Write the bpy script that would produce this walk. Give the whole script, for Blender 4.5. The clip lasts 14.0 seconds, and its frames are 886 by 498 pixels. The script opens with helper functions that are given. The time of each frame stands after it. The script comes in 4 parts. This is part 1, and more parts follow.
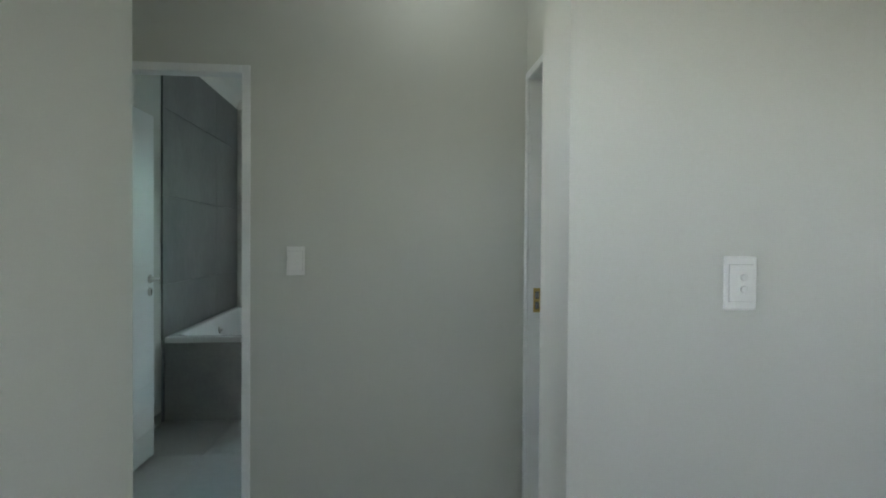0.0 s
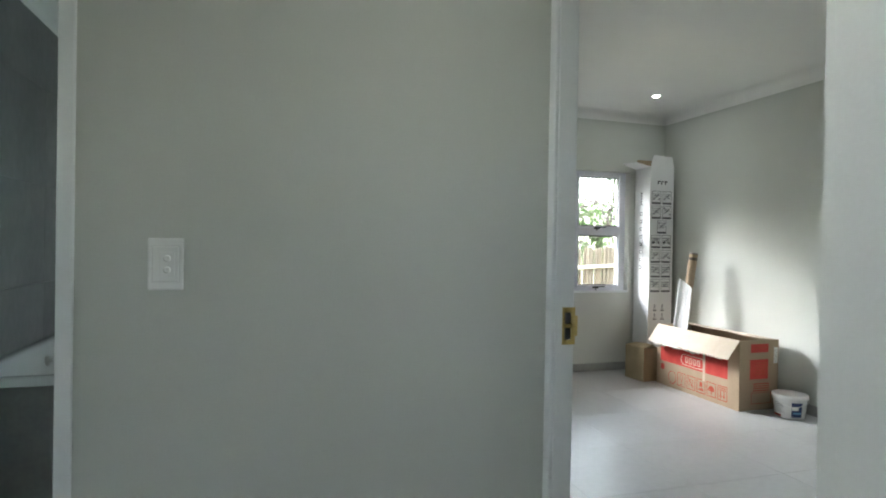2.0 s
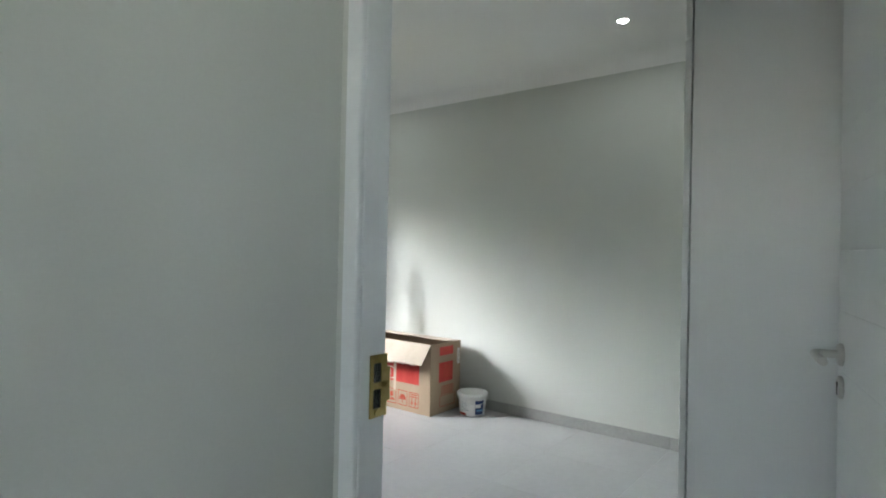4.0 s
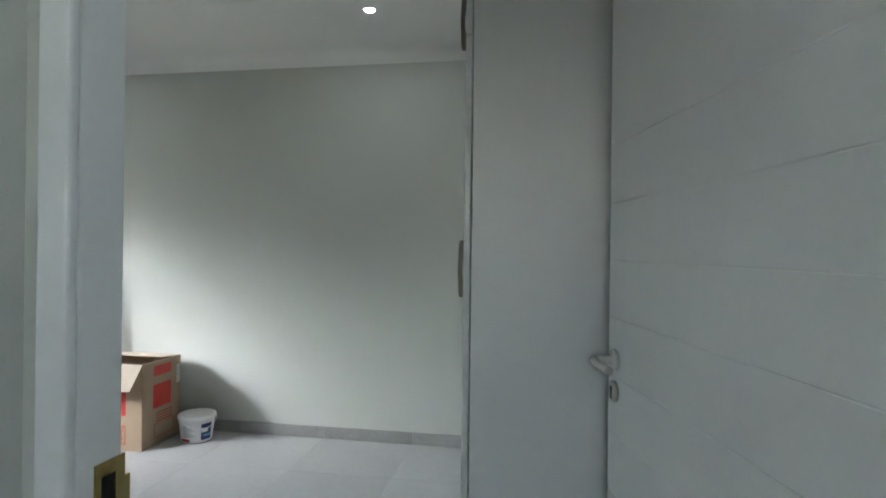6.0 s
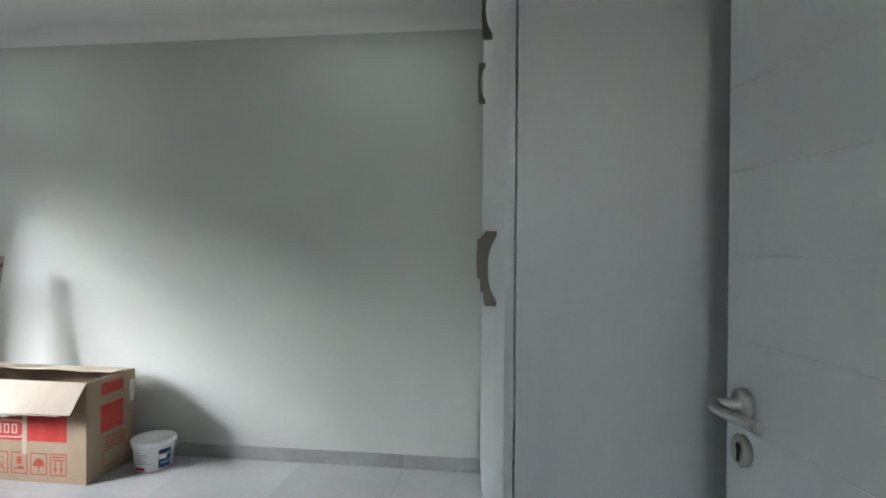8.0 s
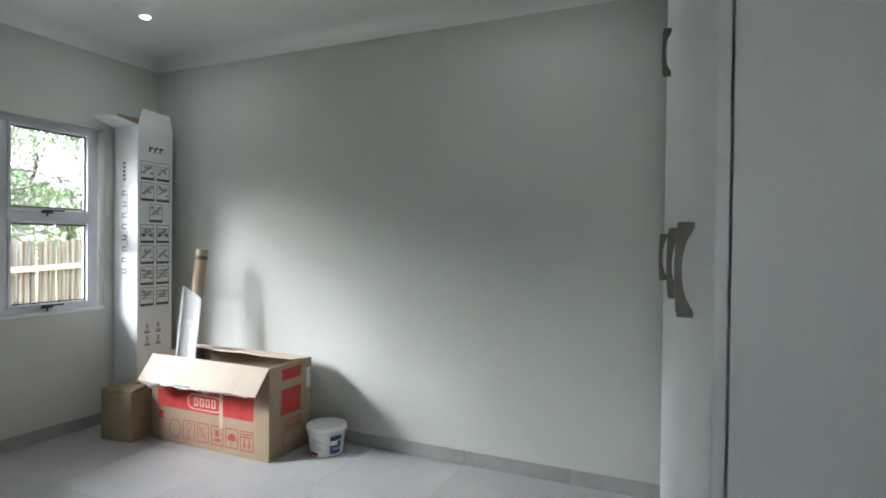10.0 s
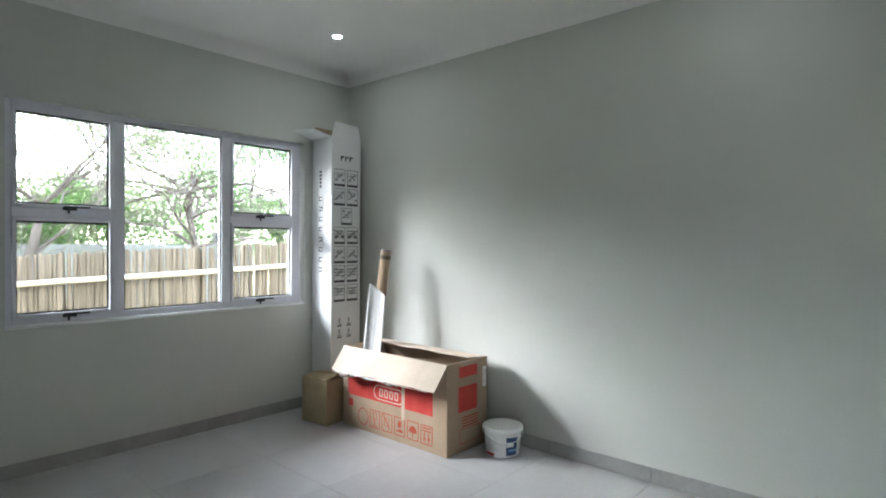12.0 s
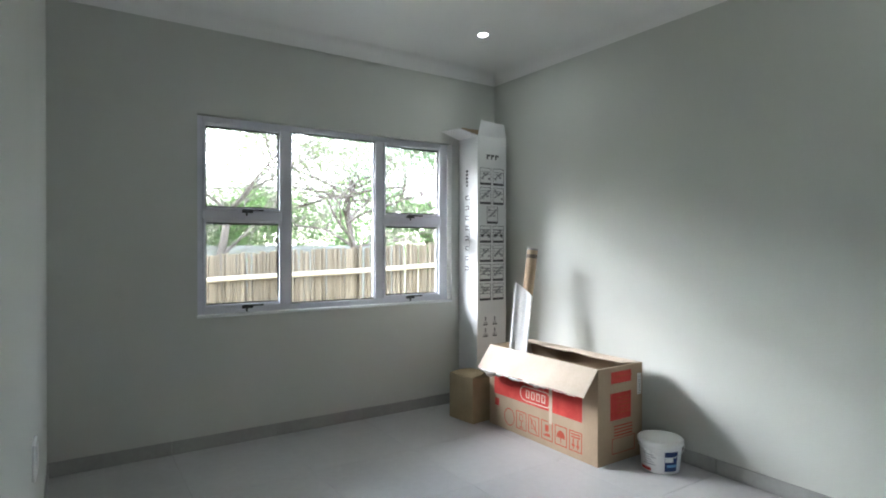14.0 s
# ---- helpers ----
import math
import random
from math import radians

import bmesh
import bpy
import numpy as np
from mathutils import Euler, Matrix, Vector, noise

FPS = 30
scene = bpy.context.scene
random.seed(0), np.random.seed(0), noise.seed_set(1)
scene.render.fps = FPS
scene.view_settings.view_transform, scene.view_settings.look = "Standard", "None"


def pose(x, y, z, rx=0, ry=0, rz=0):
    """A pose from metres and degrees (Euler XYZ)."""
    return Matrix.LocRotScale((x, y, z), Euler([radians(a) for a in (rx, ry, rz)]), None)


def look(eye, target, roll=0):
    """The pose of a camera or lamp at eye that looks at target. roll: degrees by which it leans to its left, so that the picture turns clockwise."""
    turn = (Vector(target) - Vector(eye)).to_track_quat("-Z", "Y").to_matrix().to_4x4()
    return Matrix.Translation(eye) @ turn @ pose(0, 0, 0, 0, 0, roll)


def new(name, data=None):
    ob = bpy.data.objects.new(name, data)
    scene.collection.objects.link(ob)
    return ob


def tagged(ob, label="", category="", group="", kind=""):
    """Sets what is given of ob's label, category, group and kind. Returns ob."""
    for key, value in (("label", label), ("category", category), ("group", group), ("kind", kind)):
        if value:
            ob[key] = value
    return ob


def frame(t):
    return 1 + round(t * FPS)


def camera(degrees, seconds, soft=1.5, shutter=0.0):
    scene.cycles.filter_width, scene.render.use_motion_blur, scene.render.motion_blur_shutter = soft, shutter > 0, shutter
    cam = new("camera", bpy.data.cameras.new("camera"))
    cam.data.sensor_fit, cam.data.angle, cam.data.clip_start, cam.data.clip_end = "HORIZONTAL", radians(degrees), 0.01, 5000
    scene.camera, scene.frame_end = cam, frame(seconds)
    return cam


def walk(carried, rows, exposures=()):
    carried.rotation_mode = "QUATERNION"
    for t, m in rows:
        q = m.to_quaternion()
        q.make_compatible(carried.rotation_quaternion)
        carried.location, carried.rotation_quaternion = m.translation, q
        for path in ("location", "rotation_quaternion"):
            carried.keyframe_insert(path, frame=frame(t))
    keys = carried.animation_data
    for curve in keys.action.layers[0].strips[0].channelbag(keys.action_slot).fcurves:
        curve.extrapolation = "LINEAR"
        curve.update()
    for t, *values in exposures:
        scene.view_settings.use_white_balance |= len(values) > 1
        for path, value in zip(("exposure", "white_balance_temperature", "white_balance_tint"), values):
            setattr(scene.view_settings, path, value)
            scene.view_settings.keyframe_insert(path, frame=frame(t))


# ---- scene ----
cam = camera(76.6, 14.0, soft=1.9)
PATH = [
    (0, (0.456, -2.558, 1.298), (0.646, -0.568, 1.267), 0.4),
    (0.3, (0.423, -2.383, 1.285), (0.61, -0.392, 1.247), 0.4),
    (0.5, (0.394, -2.259, 1.287), (0.584, -0.269, 1.254), 0.6),
    (0.7, (0.36, -2.159, 1.293), (0.56, -0.169, 1.26), 0.4),
    (1, (0.322, -2.018, 1.284), (0.561, -0.033, 1.257), 0.5),
    (1.5, (0.287, -1.748, 1.253), (0.648, 0.219, 1.242), 0.6),
    (2, (0.284, -1.529, 1.261), (0.875, 0.381, 1.246), 1.0),
    (2.5, (0.281, -1.317, 1.272), (1.184, 0.467, 1.267), 0.9),
    (3, (0.322, -1.118, 1.257), (1.478, 0.514, 1.259), 1.0),
    (3.5, (0.373, -0.936, 1.259), (1.739, 0.524, 1.268), 1.0),
    (4, (0.409, -0.757, 1.265), (1.992, 0.465, 1.28), 1.2),
    (6.5, (0.69, -0.472, 1.316), (2.68, -0.267, 1.319), 0.6),
    (7, (0.808, -0.412, 1.3), (2.802, -0.263, 1.31), 0.6),
    (9.5, (1.236, -0.289, 1.299), (3.124, 0.373, 1.27), 0.5),
    (10, (1.244, -0.284, 1.296), (3.069, 0.534, 1.272), 0.7),
    (10.5, (1.257, -0.271, 1.29), (3.016, 0.68, 1.267), 0.6),
    (11, (1.267, -0.259, 1.286), (2.95, 0.821, 1.263), 0.6),
    (11.5, (1.285, -0.236, 1.275), (2.879, 0.973, 1.254), 0.4),
    (12, (1.297, -0.22, 1.27), (2.794, 1.105, 1.252), 0.3),
    (12.5, (1.301, -0.215, 1.268), (2.701, 1.213, 1.247), 0.4),
    (13, (1.309, -0.206, 1.264), (2.617, 1.307, 1.243), 0.3),
    (13.5, (1.322, -0.19, 1.257), (2.536, 1.399, 1.24), 0.2),
    (14, (1.336, -0.172, 1.249), (2.445, 1.492, 1.234), 0.1),
]
walk(cam, [(t, look(eye, target, roll)) for t, eye, target, roll in PATH], [(0, 5.0, 6730, 8), (1, 5.22, 6650, 9), (2, 5.12, 6660, 8), (4, 5.1, 6500, 9), (6.5, 4.92, 6350, 10), (9.5, 4.92, 6350, 10), (14, 5.0, 6350, 10)])

# ---- light ----
world = bpy.data.worlds.new("overcast_sky")
scene.world = world
world.use_nodes = True
wn = world.node_tree.nodes
sky = wn.new("ShaderNodeTexSky")
sky.sky_type = "NISHITA"
sky.sun_disc = False
SUN_AZ, SUN_EL = -43.5, 30.0
sky.sun_elevation, sky.sun_rotation = radians(SUN_EL), radians(SUN_AZ)
sky.dust_density, sky.ozone_density, sky.air_density = 1.0, 1.5, 1.0
haze = wn.new("ShaderNodeHueSaturation")
haze.inputs["Saturation"].default_value = 0.4
world.node_tree.links.new(sky.outputs[0], haze.inputs["Color"])
world.node_tree.links.new(haze.outputs[0], wn["Background"].inputs[0])
wn["Background"].inputs[1].default_value = 0.15


def lamp(name, kind, energy, m, color=(1, 1, 1), **more):
    data = bpy.data.lights.new(name, kind)
    data.energy, data.color = energy, color
    if "size" in more:
        data.shape, data.size, data.size_y = "RECTANGLE", more["size"][0], more["size"][1]
    if "angle" in more:
        data.angle = radians(more["angle"])
    ob = new(name, data)
    ob.matrix_world = m
    return ob


a, e = radians(SUN_AZ), radians(SUN_EL)
to_sun = Vector((math.sin(a) * math.cos(e), math.cos(a) * math.cos(e), math.sin(e)))
lamp("sun", "SUN", 0.28, look(to_sun * 50, (0, 0, 0)), (0.87, 0.93, 1.0), angle=21)

# ---- materials ----
def mat(name, base, rough=0.6, metal=0.0, spec=0.5):
    m = bpy.data.materials.new(name)
    m.use_nodes = True
    b = m.node_tree.nodes["Principled BSDF"]
    b.inputs["Base Color"].default_value = (*base, 1)
    b.inputs["Roughness"].default_value = rough
    b.inputs["Metallic"].default_value = metal
    b.inputs["Specular IOR Level"].default_value = spec
    return m


def varied(m, low, high, scale=4.0, fine=60.0, bump=0.1, stretch=(1, 1, 1), rough=None, per_object=0.0, distance=0.002):
    """Colour that wanders between two tones at two scales, with a fine relief."""
    t = m.node_tree
    n, ln = t.nodes, t.links.new
    b = n["Principled BSDF"]
    co = n.new("ShaderNodeTexCoord")
    mp = n.new("ShaderNodeMapping")
    mp.inputs["Scale"].default_value = stretch
    ln(co.outputs["Object"], mp.inputs["Vector"])
    big, small = n.new("ShaderNodeTexNoise"), n.new("ShaderNodeTexNoise")
    for node, sc, det in ((big, scale, 5.0), (small, fine, 4.0)):
        node.inputs["Scale"].default_value, node.inputs["Detail"].default_value = sc, det
        ln(mp.outputs[0], node.inputs["Vector"])
    if per_object:
        info = n.new("ShaderNodeObjectInfo")
        add = n.new("ShaderNodeVectorMath")
        add.operation = "SCALE"
        add.inputs[0].default_value = (37.0, 91.0, 53.0)
        ln(info.outputs["Random"], add.inputs["Scale"])
        ln(add.outputs[0], mp.inputs["Location"])
    mix = n.new("ShaderNodeMath")
    mix.operation = "MULTIPLY_ADD"
    mix.inputs[1].default_value, mix.inputs[2].default_value = 0.3, 0.0
    ln(small.outputs[0], mix.inputs[0])
    add2 = n.new("ShaderNodeMath")
    add2.operation = "MULTIPLY_ADD"
    add2.inputs[1].default_value = 0.7
    ln(big.outputs[0], add2.inputs[0])
    ln(mix.outputs[0], add2.inputs[2])
    ramp = n.new("ShaderNodeValToRGB")
    ramp.color_ramp.elements[0].position, ramp.color_ramp.elements[1].position = 0.32, 0.68
    ramp.color_ramp.elements[0].color, ramp.color_ramp.elements[1].color = (*low, 1), (*high, 1)
    ln(add2.outputs[0], ramp.inputs[0])
    ln(ramp.outputs[0], b.inputs["Base Color"])
    if rough:
        rr = n.new("ShaderNodeMapRange")
        rr.inputs["To Min"].default_value, rr.inputs["To Max"].default_value = rough
        ln(big.outputs[0], rr.inputs["Value"])
        ln(rr.outputs[0], b.inputs["Roughness"])
    if bump:
        bp = n.new("ShaderNodeBump")
        bp.inputs["Strength"].default_value, bp.inputs["Distance"].default_value = bump, distance
        ln(small.outputs[0], bp.inputs["Height"])
        ln(bp.outputs[0], b.inputs["Normal"])
    return m


WALL = varied(mat("wall_paint", (0.6, 0.6, 0.57), 0.75, spec=0.3), (0.565, 0.577, 0.54), (0.61, 0.62, 0.585), 0.9, 160, 0.12)
CEIL = varied(mat("ceiling_paint", (0.8, 0.8, 0.78), 0.8, spec=0.2), (0.82, 0.82, 0.805), (0.86, 0.855, 0.84), 1.2, 120, 0.05)
WHITE = varied(mat("white_enamel", (0.8, 0.8, 0.8), 0.35), (0.74, 0.76, 0.77), (0.8, 0.815, 0.82), 3, 90, 0.06, rough=(0.28, 0.45))
BOARD = varied(mat("white_melamine", (0.8, 0.8, 0.8), 0.4), (0.74, 0.755, 0.76), (0.78, 0.79, 0.79), 2, 110, 0.03, rough=(0.35, 0.5))
TILE = varied(mat("grey_porcelain", (0.35, 0.35, 0.35), 0.3), (0.435, 0.434, 0.436), (0.525, 0.521, 0.52), 1.3, 26, 0.04, (1, 1, 1), (0.22, 0.42), 1.0)
GROUT = varied(mat("grey_grout", (0.2, 0.2, 0.2), 0.9), (0.21, 0.21, 0.205), (0.29, 0.29, 0.285), 20, 200, 0.3)
SKIRT = varied(mat("skirting_tile", (0.3, 0.3, 0.3), 0.35), (0.29, 0.285, 0.28), (0.4, 0.395, 0.385), 3, 40, 0.05, (1, 1, 1), (0.3, 0.5), 1.0)
BATHTILE = varied(mat("bathroom_tile", (0.2, 0.21, 0.21), 0.3), (0.145, 0.152, 0.152), (0.235, 0.24, 0.238), 1.5, 18, 0.05, (1.2, 1.2, 0.7), (0.4, 0.55), 1.0)
ALU = varied(mat("white_aluminium", (0.72, 0.73, 0.76), 0.35), (0.68, 0.685, 0.75), (0.74, 0.745, 0.81), 4, 90, 0.03)
STEEL = mat("brushed_steel", (0.55, 0.54, 0.52), 0.32, 1.0)
BRASS = varied(mat("brass", (0.55, 0.4, 0.16), 0.3, 1.0), (0.45, 0.33, 0.12), (0.62, 0.47, 0.2), 30, 150, 0.1)
BLACK = mat("black_plastic", (0.015, 0.015, 0.017), 0.45)
# near-black colour that stands for the shade inside small holes
DARK = mat("hole_shade", (0.02, 0.02, 0.02), 0.9)
PLASTIC = varied(mat("white_plastic", (0.82, 0.82, 0.8), 0.3), (0.79, 0.79, 0.78), (0.83, 0.83, 0.82), 5, 80, 0.02)


def part(name, bm, material, parent=None, label=""):
    """Links a bmesh as one mesh object under a thing or a part."""
    me = bpy.data.meshes.new(name)
    bm.to_mesh(me)
    bm.free()
    me.materials.append(material)
    ob = new(name, me)
    if parent is not None:
        ob.parent = parent
    if label:
        ob["label"] = label
    return ob


def add_box(bm, x0, x1, y0, y1, z0, z1, bevel=0.0, m=None):
    vs = [bm.verts.new((x, y, z)) for z in (z0, z1) for y in (y0, y1) for x in (x0, x1)]
    quads = [(0, 2, 3, 1), (4, 5, 7, 6), (0, 1, 5, 4), (2, 6, 7, 3), (0, 4, 6, 2), (1, 3, 7, 5)]
    fs = [bm.faces.new([vs[i] for i in q]) for q in quads]
    if bevel:
        es = list({e for f in fs for e in f.edges})
        r = bmesh.ops.bevel(bm, geom=es, offset=bevel, segments=2, profile=0.5, affect="EDGES")
        vs = list({v for f in r["faces"] for v in f.verts} | {v for v in vs if v.is_valid})
    if m is not None:
        bmesh.ops.transform(bm, matrix=m, verts=vs)
    return bm


def box(x0, x1, y0, y1, z0, z1, bevel=0.0, m=None):
    return add_box(bmesh.new(), x0, x1, y0, y1, z0, z1, bevel, m)


def add_tube(bm, points, radius, sides=10, caps=True):
    """A round bar along a line of points; radius one number or one for each point."""
    pts = [Vector(p) for p in points]
    rad = radius if isinstance(radius, (list, tuple)) else [radius] * len(pts)
    rings = []
    side = None
    for i, p in enumerate(pts):
        d = (pts[min(i + 1, len(pts) - 1)] - pts[max(i - 1, 0)]).normalized()
        if side is None:
            side = d.cross(Vector((0, 0, 1)))
            if side.length < 0.1:
                side = d.cross(Vector((1, 0, 0)))
        side = (side - d * side.dot(d)).normalized()
        up = d.cross(side)
        rings.append([bm.verts.new(p + rad[i] * (math.cos(k * math.tau / sides) * side + math.sin(k * math.tau / sides) * up)) for k in range(sides)])
    for r0, r1 in zip(rings, rings[1:]):
        for k in range(sides):
            f = bm.faces.new((r0[k], r0[(k + 1) % sides], r1[(k + 1) % sides], r1[k]))
            f.smooth = True
    if caps:
        bm.faces.new(rings[0][::-1])
        bm.faces.new(rings[-1])
    return bm


def add_lathe(bm, profile, sides=32, m=None):
    """Turns (radius, height) pairs round the z axis."""
    rings = []
    for r, z in profile:
        rings.append([bm.verts.new((r * math.cos(k * math.tau / sides), r * math.sin(k * math.tau / sides), z)) for k in range(sides)])
    for r0, r1 in zip(rings, rings[1:]):
        for k in range(sides):
            f = bm.faces.new((r0[k], r0[(k + 1) % sides], r1[(k + 1) % sides], r1[k]))
            f.smooth = True
    bm.faces.new(rings[0][::-1])
    bm.faces.new(rings[-1])
    if m is not None:
        bmesh.ops.transform(bm, matrix=m, verts=[v for r in rings for v in r])
    return bm


def structure(name, bm, material, label="", category=""):
    return tagged(part(name, bm, material), label, category, "", "structure")


def thing(name, m, label, category, group=""):
    ob = new(name)
    ob.empty_display_size = 0.1
    ob.matrix_world = m
    return tagged(ob, label, category, group)


# ---- plan ----
XW, XE = 1.235, 4.28          # bedroom, between its west and east walls
XL = 1.085                   # lobby face of the bedroom's west wall
YS, YN = -0.98, 3.48         # bedroom, south to north
WT = 0.17                    # partition thickness
CZ = 2.66                    # bedroom ceiling
CL = 2.74                    # lobby and bathroom ceiling, tops of walls
DH = 2.05                    # door openings
DY0, DY1 = -0.95, -0.038      # bedroom door opening
BX0, BX1 = -1.024, -0.169     # bathroom door opening
WX0, WX1, WZ0, WZ1 = 1.982, 3.85, 0.812, 2.043   # bedroom window opening


def wall(name, bm, label):
    return structure(name, bm, WALL, label, "wall")


# walls of the bedroom
bm = box(XL, WX0, YN, YN + 0.23, 0, CL)
add_box(bm, WX1, XE + 0.2, YN, YN + 0.23, 0, CL)
add_box(bm, WX0, WX1, YN, YN + 0.23, 0, WZ0)
add_box(bm, WX0, WX1, YN, YN + 0.23, WZ1, CL)
wall("wall_north", bm, "pale greige painted bedroom wall with a window opening")
wall("wall_east", box(XE, XE + 0.2, -1.3, YN, 0, CL), "plain pale greige painted bedroom wall")
bm = box(XL, 1.158, DY1, 0.13, 0, CL)
add_box(bm, XL, XW, 0.13, YN, 0, CL)
add_box(bm, XL, 1.158, -1.05, DY0, 0, CL)
add_box(bm, XL, 1.158, DY0, DY1, DH, CL)
wall("wall_west", bm, "pale greige painted partition with the bedroom doorway")
wall("wall_south", box(1.158, XE, -1.05, YS, 0, CL), "plain painted wall behind the wardrobe")
# lobby, living room and bathroom walls
bm = box(BX1, XL, 0, 0.12, 0, CL)
add_box(bm, -4.0, BX0, 0, 0.12, 0, CL)
add_box(bm, BX0, BX1, 0, 0.12, DH, CL)
wall("wall_lobby", bm, "grey-green painted lobby wall with the bathroom doorway")
# unseen end wall; its opening is added to light the lobby from the west
bm = box(-4.2, -4.0, -1.22, -0.96, 0, CL)
add_box(bm, -4.2, -4.0, -0.3, 0.12, 0, CL)
add_box(bm, -4.2, -4.0, -0.96, -0.3, 0, 1.5)
add_box(bm, -4.2, -4.0, -0.96, -0.3, 2.1, CL)
wall("wall_passage_end", bm, "unseen passage end wall with an opening added for light")
wall("wall_living_east", box(0.867, XE + 0.2, -1.30, -1.06, 0, CL), "pale painted living room wall with a light switch")
# the high opening is added out of view to light the facing wall end
bm = box(-0.37, -0.2, -6.0, -2.55, 0, CL)
add_box(bm, -0.37, -0.2, -1.8, -1.05, 0, CL)
add_box(bm, -0.37, -0.2, -2.55, -1.8, 0, 1.62)
add_box(bm, -0.37, -0.2, -2.55, -1.8, 2.1, CL)
wall("wall_living_west", bm, "pale painted wall along the passage, with an unseen opening added for light")
wall("wall_lobby_south", box(-4.0, -0.37, -1.22, -1.05, 0, CL), "plain painted lobby wall")
# unseen wall; its opening is added to light the passage's west wall
bm = box(XE, XE + 0.2, -6.0, -4.1, 0, CL)
add_box(bm, XE, XE + 0.2, -3.4, -1.30, 0, CL)
add_box(bm, XE, XE + 0.2, -4.1, -3.4, 0, 1.3)
add_box(bm, XE, XE + 0.2, -4.1, -3.4, 2.1, CL)
wall("wall_living_side_east", bm, "unseen living room wall with an opening added for light")
# unseen south wall; its opening is added to light the lobby from behind
bm = box(-0.37, 0.3, -6.2, -6.0, 0, CL)
add_box(bm, 1.0, XE + 0.2, -6.2, -6.0, 0, CL)
add_box(bm, 0.3, 1.0, -6.2, -6.0, 2.1, CL)
add_box(bm, 0.3, 1.0, -6.2, -6.0, 0, 1.6)
wall("wall_living_south", bm, "unseen living room south wall with a small opening added for light")
wall("wall_bathroom_west", box(-1.31, -1.14, 0.12, YN, 0, CL), "painted bathroom wall beside the open door")
# window opening out of view, sized for the bathroom's light
bm = box(-1.31, -0.15, YN, YN + 0.2, 0, CL)
add_box(bm, 0.95, XL, YN, YN + 0.2, 0, CL)
add_box(bm, -0.15, 0.95, YN, YN + 0.2, 0, 1.1)
add_box(bm, -0.15, 0.95, YN, YN + 0.2, 2.1, CL)
wall("wall_bathroom_north", bm, "plain painted bathroom wall with a window opening")

# ceilings and floors
structure("ceiling", box(XL, XE + 0.2, -1.05, YN + 0.23, CZ, CZ + 0.12), CEIL, "white painted bedroom ceiling", "ceiling")
structure("ceiling_lobby", box(-4.2, XL, -1.05, 0.12, CL, CL + 0.12), CEIL, "white painted lobby ceiling", "ceiling")
structure("ceiling_bathroom", box(-1.31, XL, 0.12, YN + 0.23, CL, CL + 0.12), CEIL, "white painted bathroom ceiling", "ceiling")
structure("ceiling_living", box(-0.37, XE + 0.2, -6.2, -1.05, CL, CL + 0.12), CEIL, "white painted living room ceiling", "ceiling")
bm = box(-4.2, XE + 0.2, -1.22, 0.12, -0.2, -0.003)
add_box(bm, -0.37, XE + 0.2, -6.2, -1.22, -0.2, -0.003)
add_box(bm, -1.31, XE + 0.2, 0.12, YN + 0.23, -0.2, -0.003)
floor = structure("floor", bm, GROUT, "large grey porcelain floor tiles with dark joints", "floor")
# unseen overhang above the bedroom window, added to lower the light on the east wall
bm = box(XL - 1.0, XE + 0.9, YN + 0.232, YN + 0.80, 2.43, 2.50)
add_box(bm, XL - 1.0, XE + 0.9, YN + 0.80, YN + 0.825, 2.39, 2.56)
structure("eave_light_block", bm, CEIL, "unseen white overhang added to cut the light from the window", "roof")
def cove(bm, p, q, inward, lo=2.565, hi=CZ, steps=6):
    """A hollow quarter-round cornice along a wall from p to q."""
    p, q, n = Vector(p), Vector(q), Vector(inward)
    d = hi - lo
    rows = [(0.0, lo - 0.012), (0.004, lo - 0.012), (0.006, lo)]
    rows += [(0.006 + d * (1 - math.cos(k * math.pi / 2 / steps)), lo + d * math.sin(k * math.pi / 2 / steps)) for k in range(1, steps)]
    rows += [(0.006 + d, hi - 0.001)]
    va = [bm.verts.new((p.x + n.x * a, p.y + n.y * a, z)) for a, z in rows]
    vb = [bm.verts.new((q.x + n.x * a, q.y + n.y * a, z)) for a, z in rows]
    for k in range(len(rows) - 1):
        f = bm.faces.new((va[k], va[k + 1], vb[k + 1], vb[k]))
        f.smooth = k > 2
    return bm


for name, p, q, n in (("trim_cornice_north", (XW, YN, 0), (XE, YN, 0), (0, -1, 0)), ("trim_cornice_east", (XE, YS, 0), (XE, YN, 0), (-1, 0, 0)),
                      ("trim_cornice_west", (XW, YN, 0), (XW, 0.13, 0), (1, 0, 0)), ("trim_cornice_bathroom", (-1.14, 0.12, 0), (-1.14, YN, 0), (1, 0, 0)),
                      ("trim_cornice_bathroom_north", (-1.14, YN, 0), (XL, YN, 0), (0, -1, 0))):
    structure(name, cove(bmesh.new(), p, q, n, *((2.655, CL) if "bath" in name else (2.575, CZ))), CEIL, "white coved plaster cornice under the ceiling", "cornice")


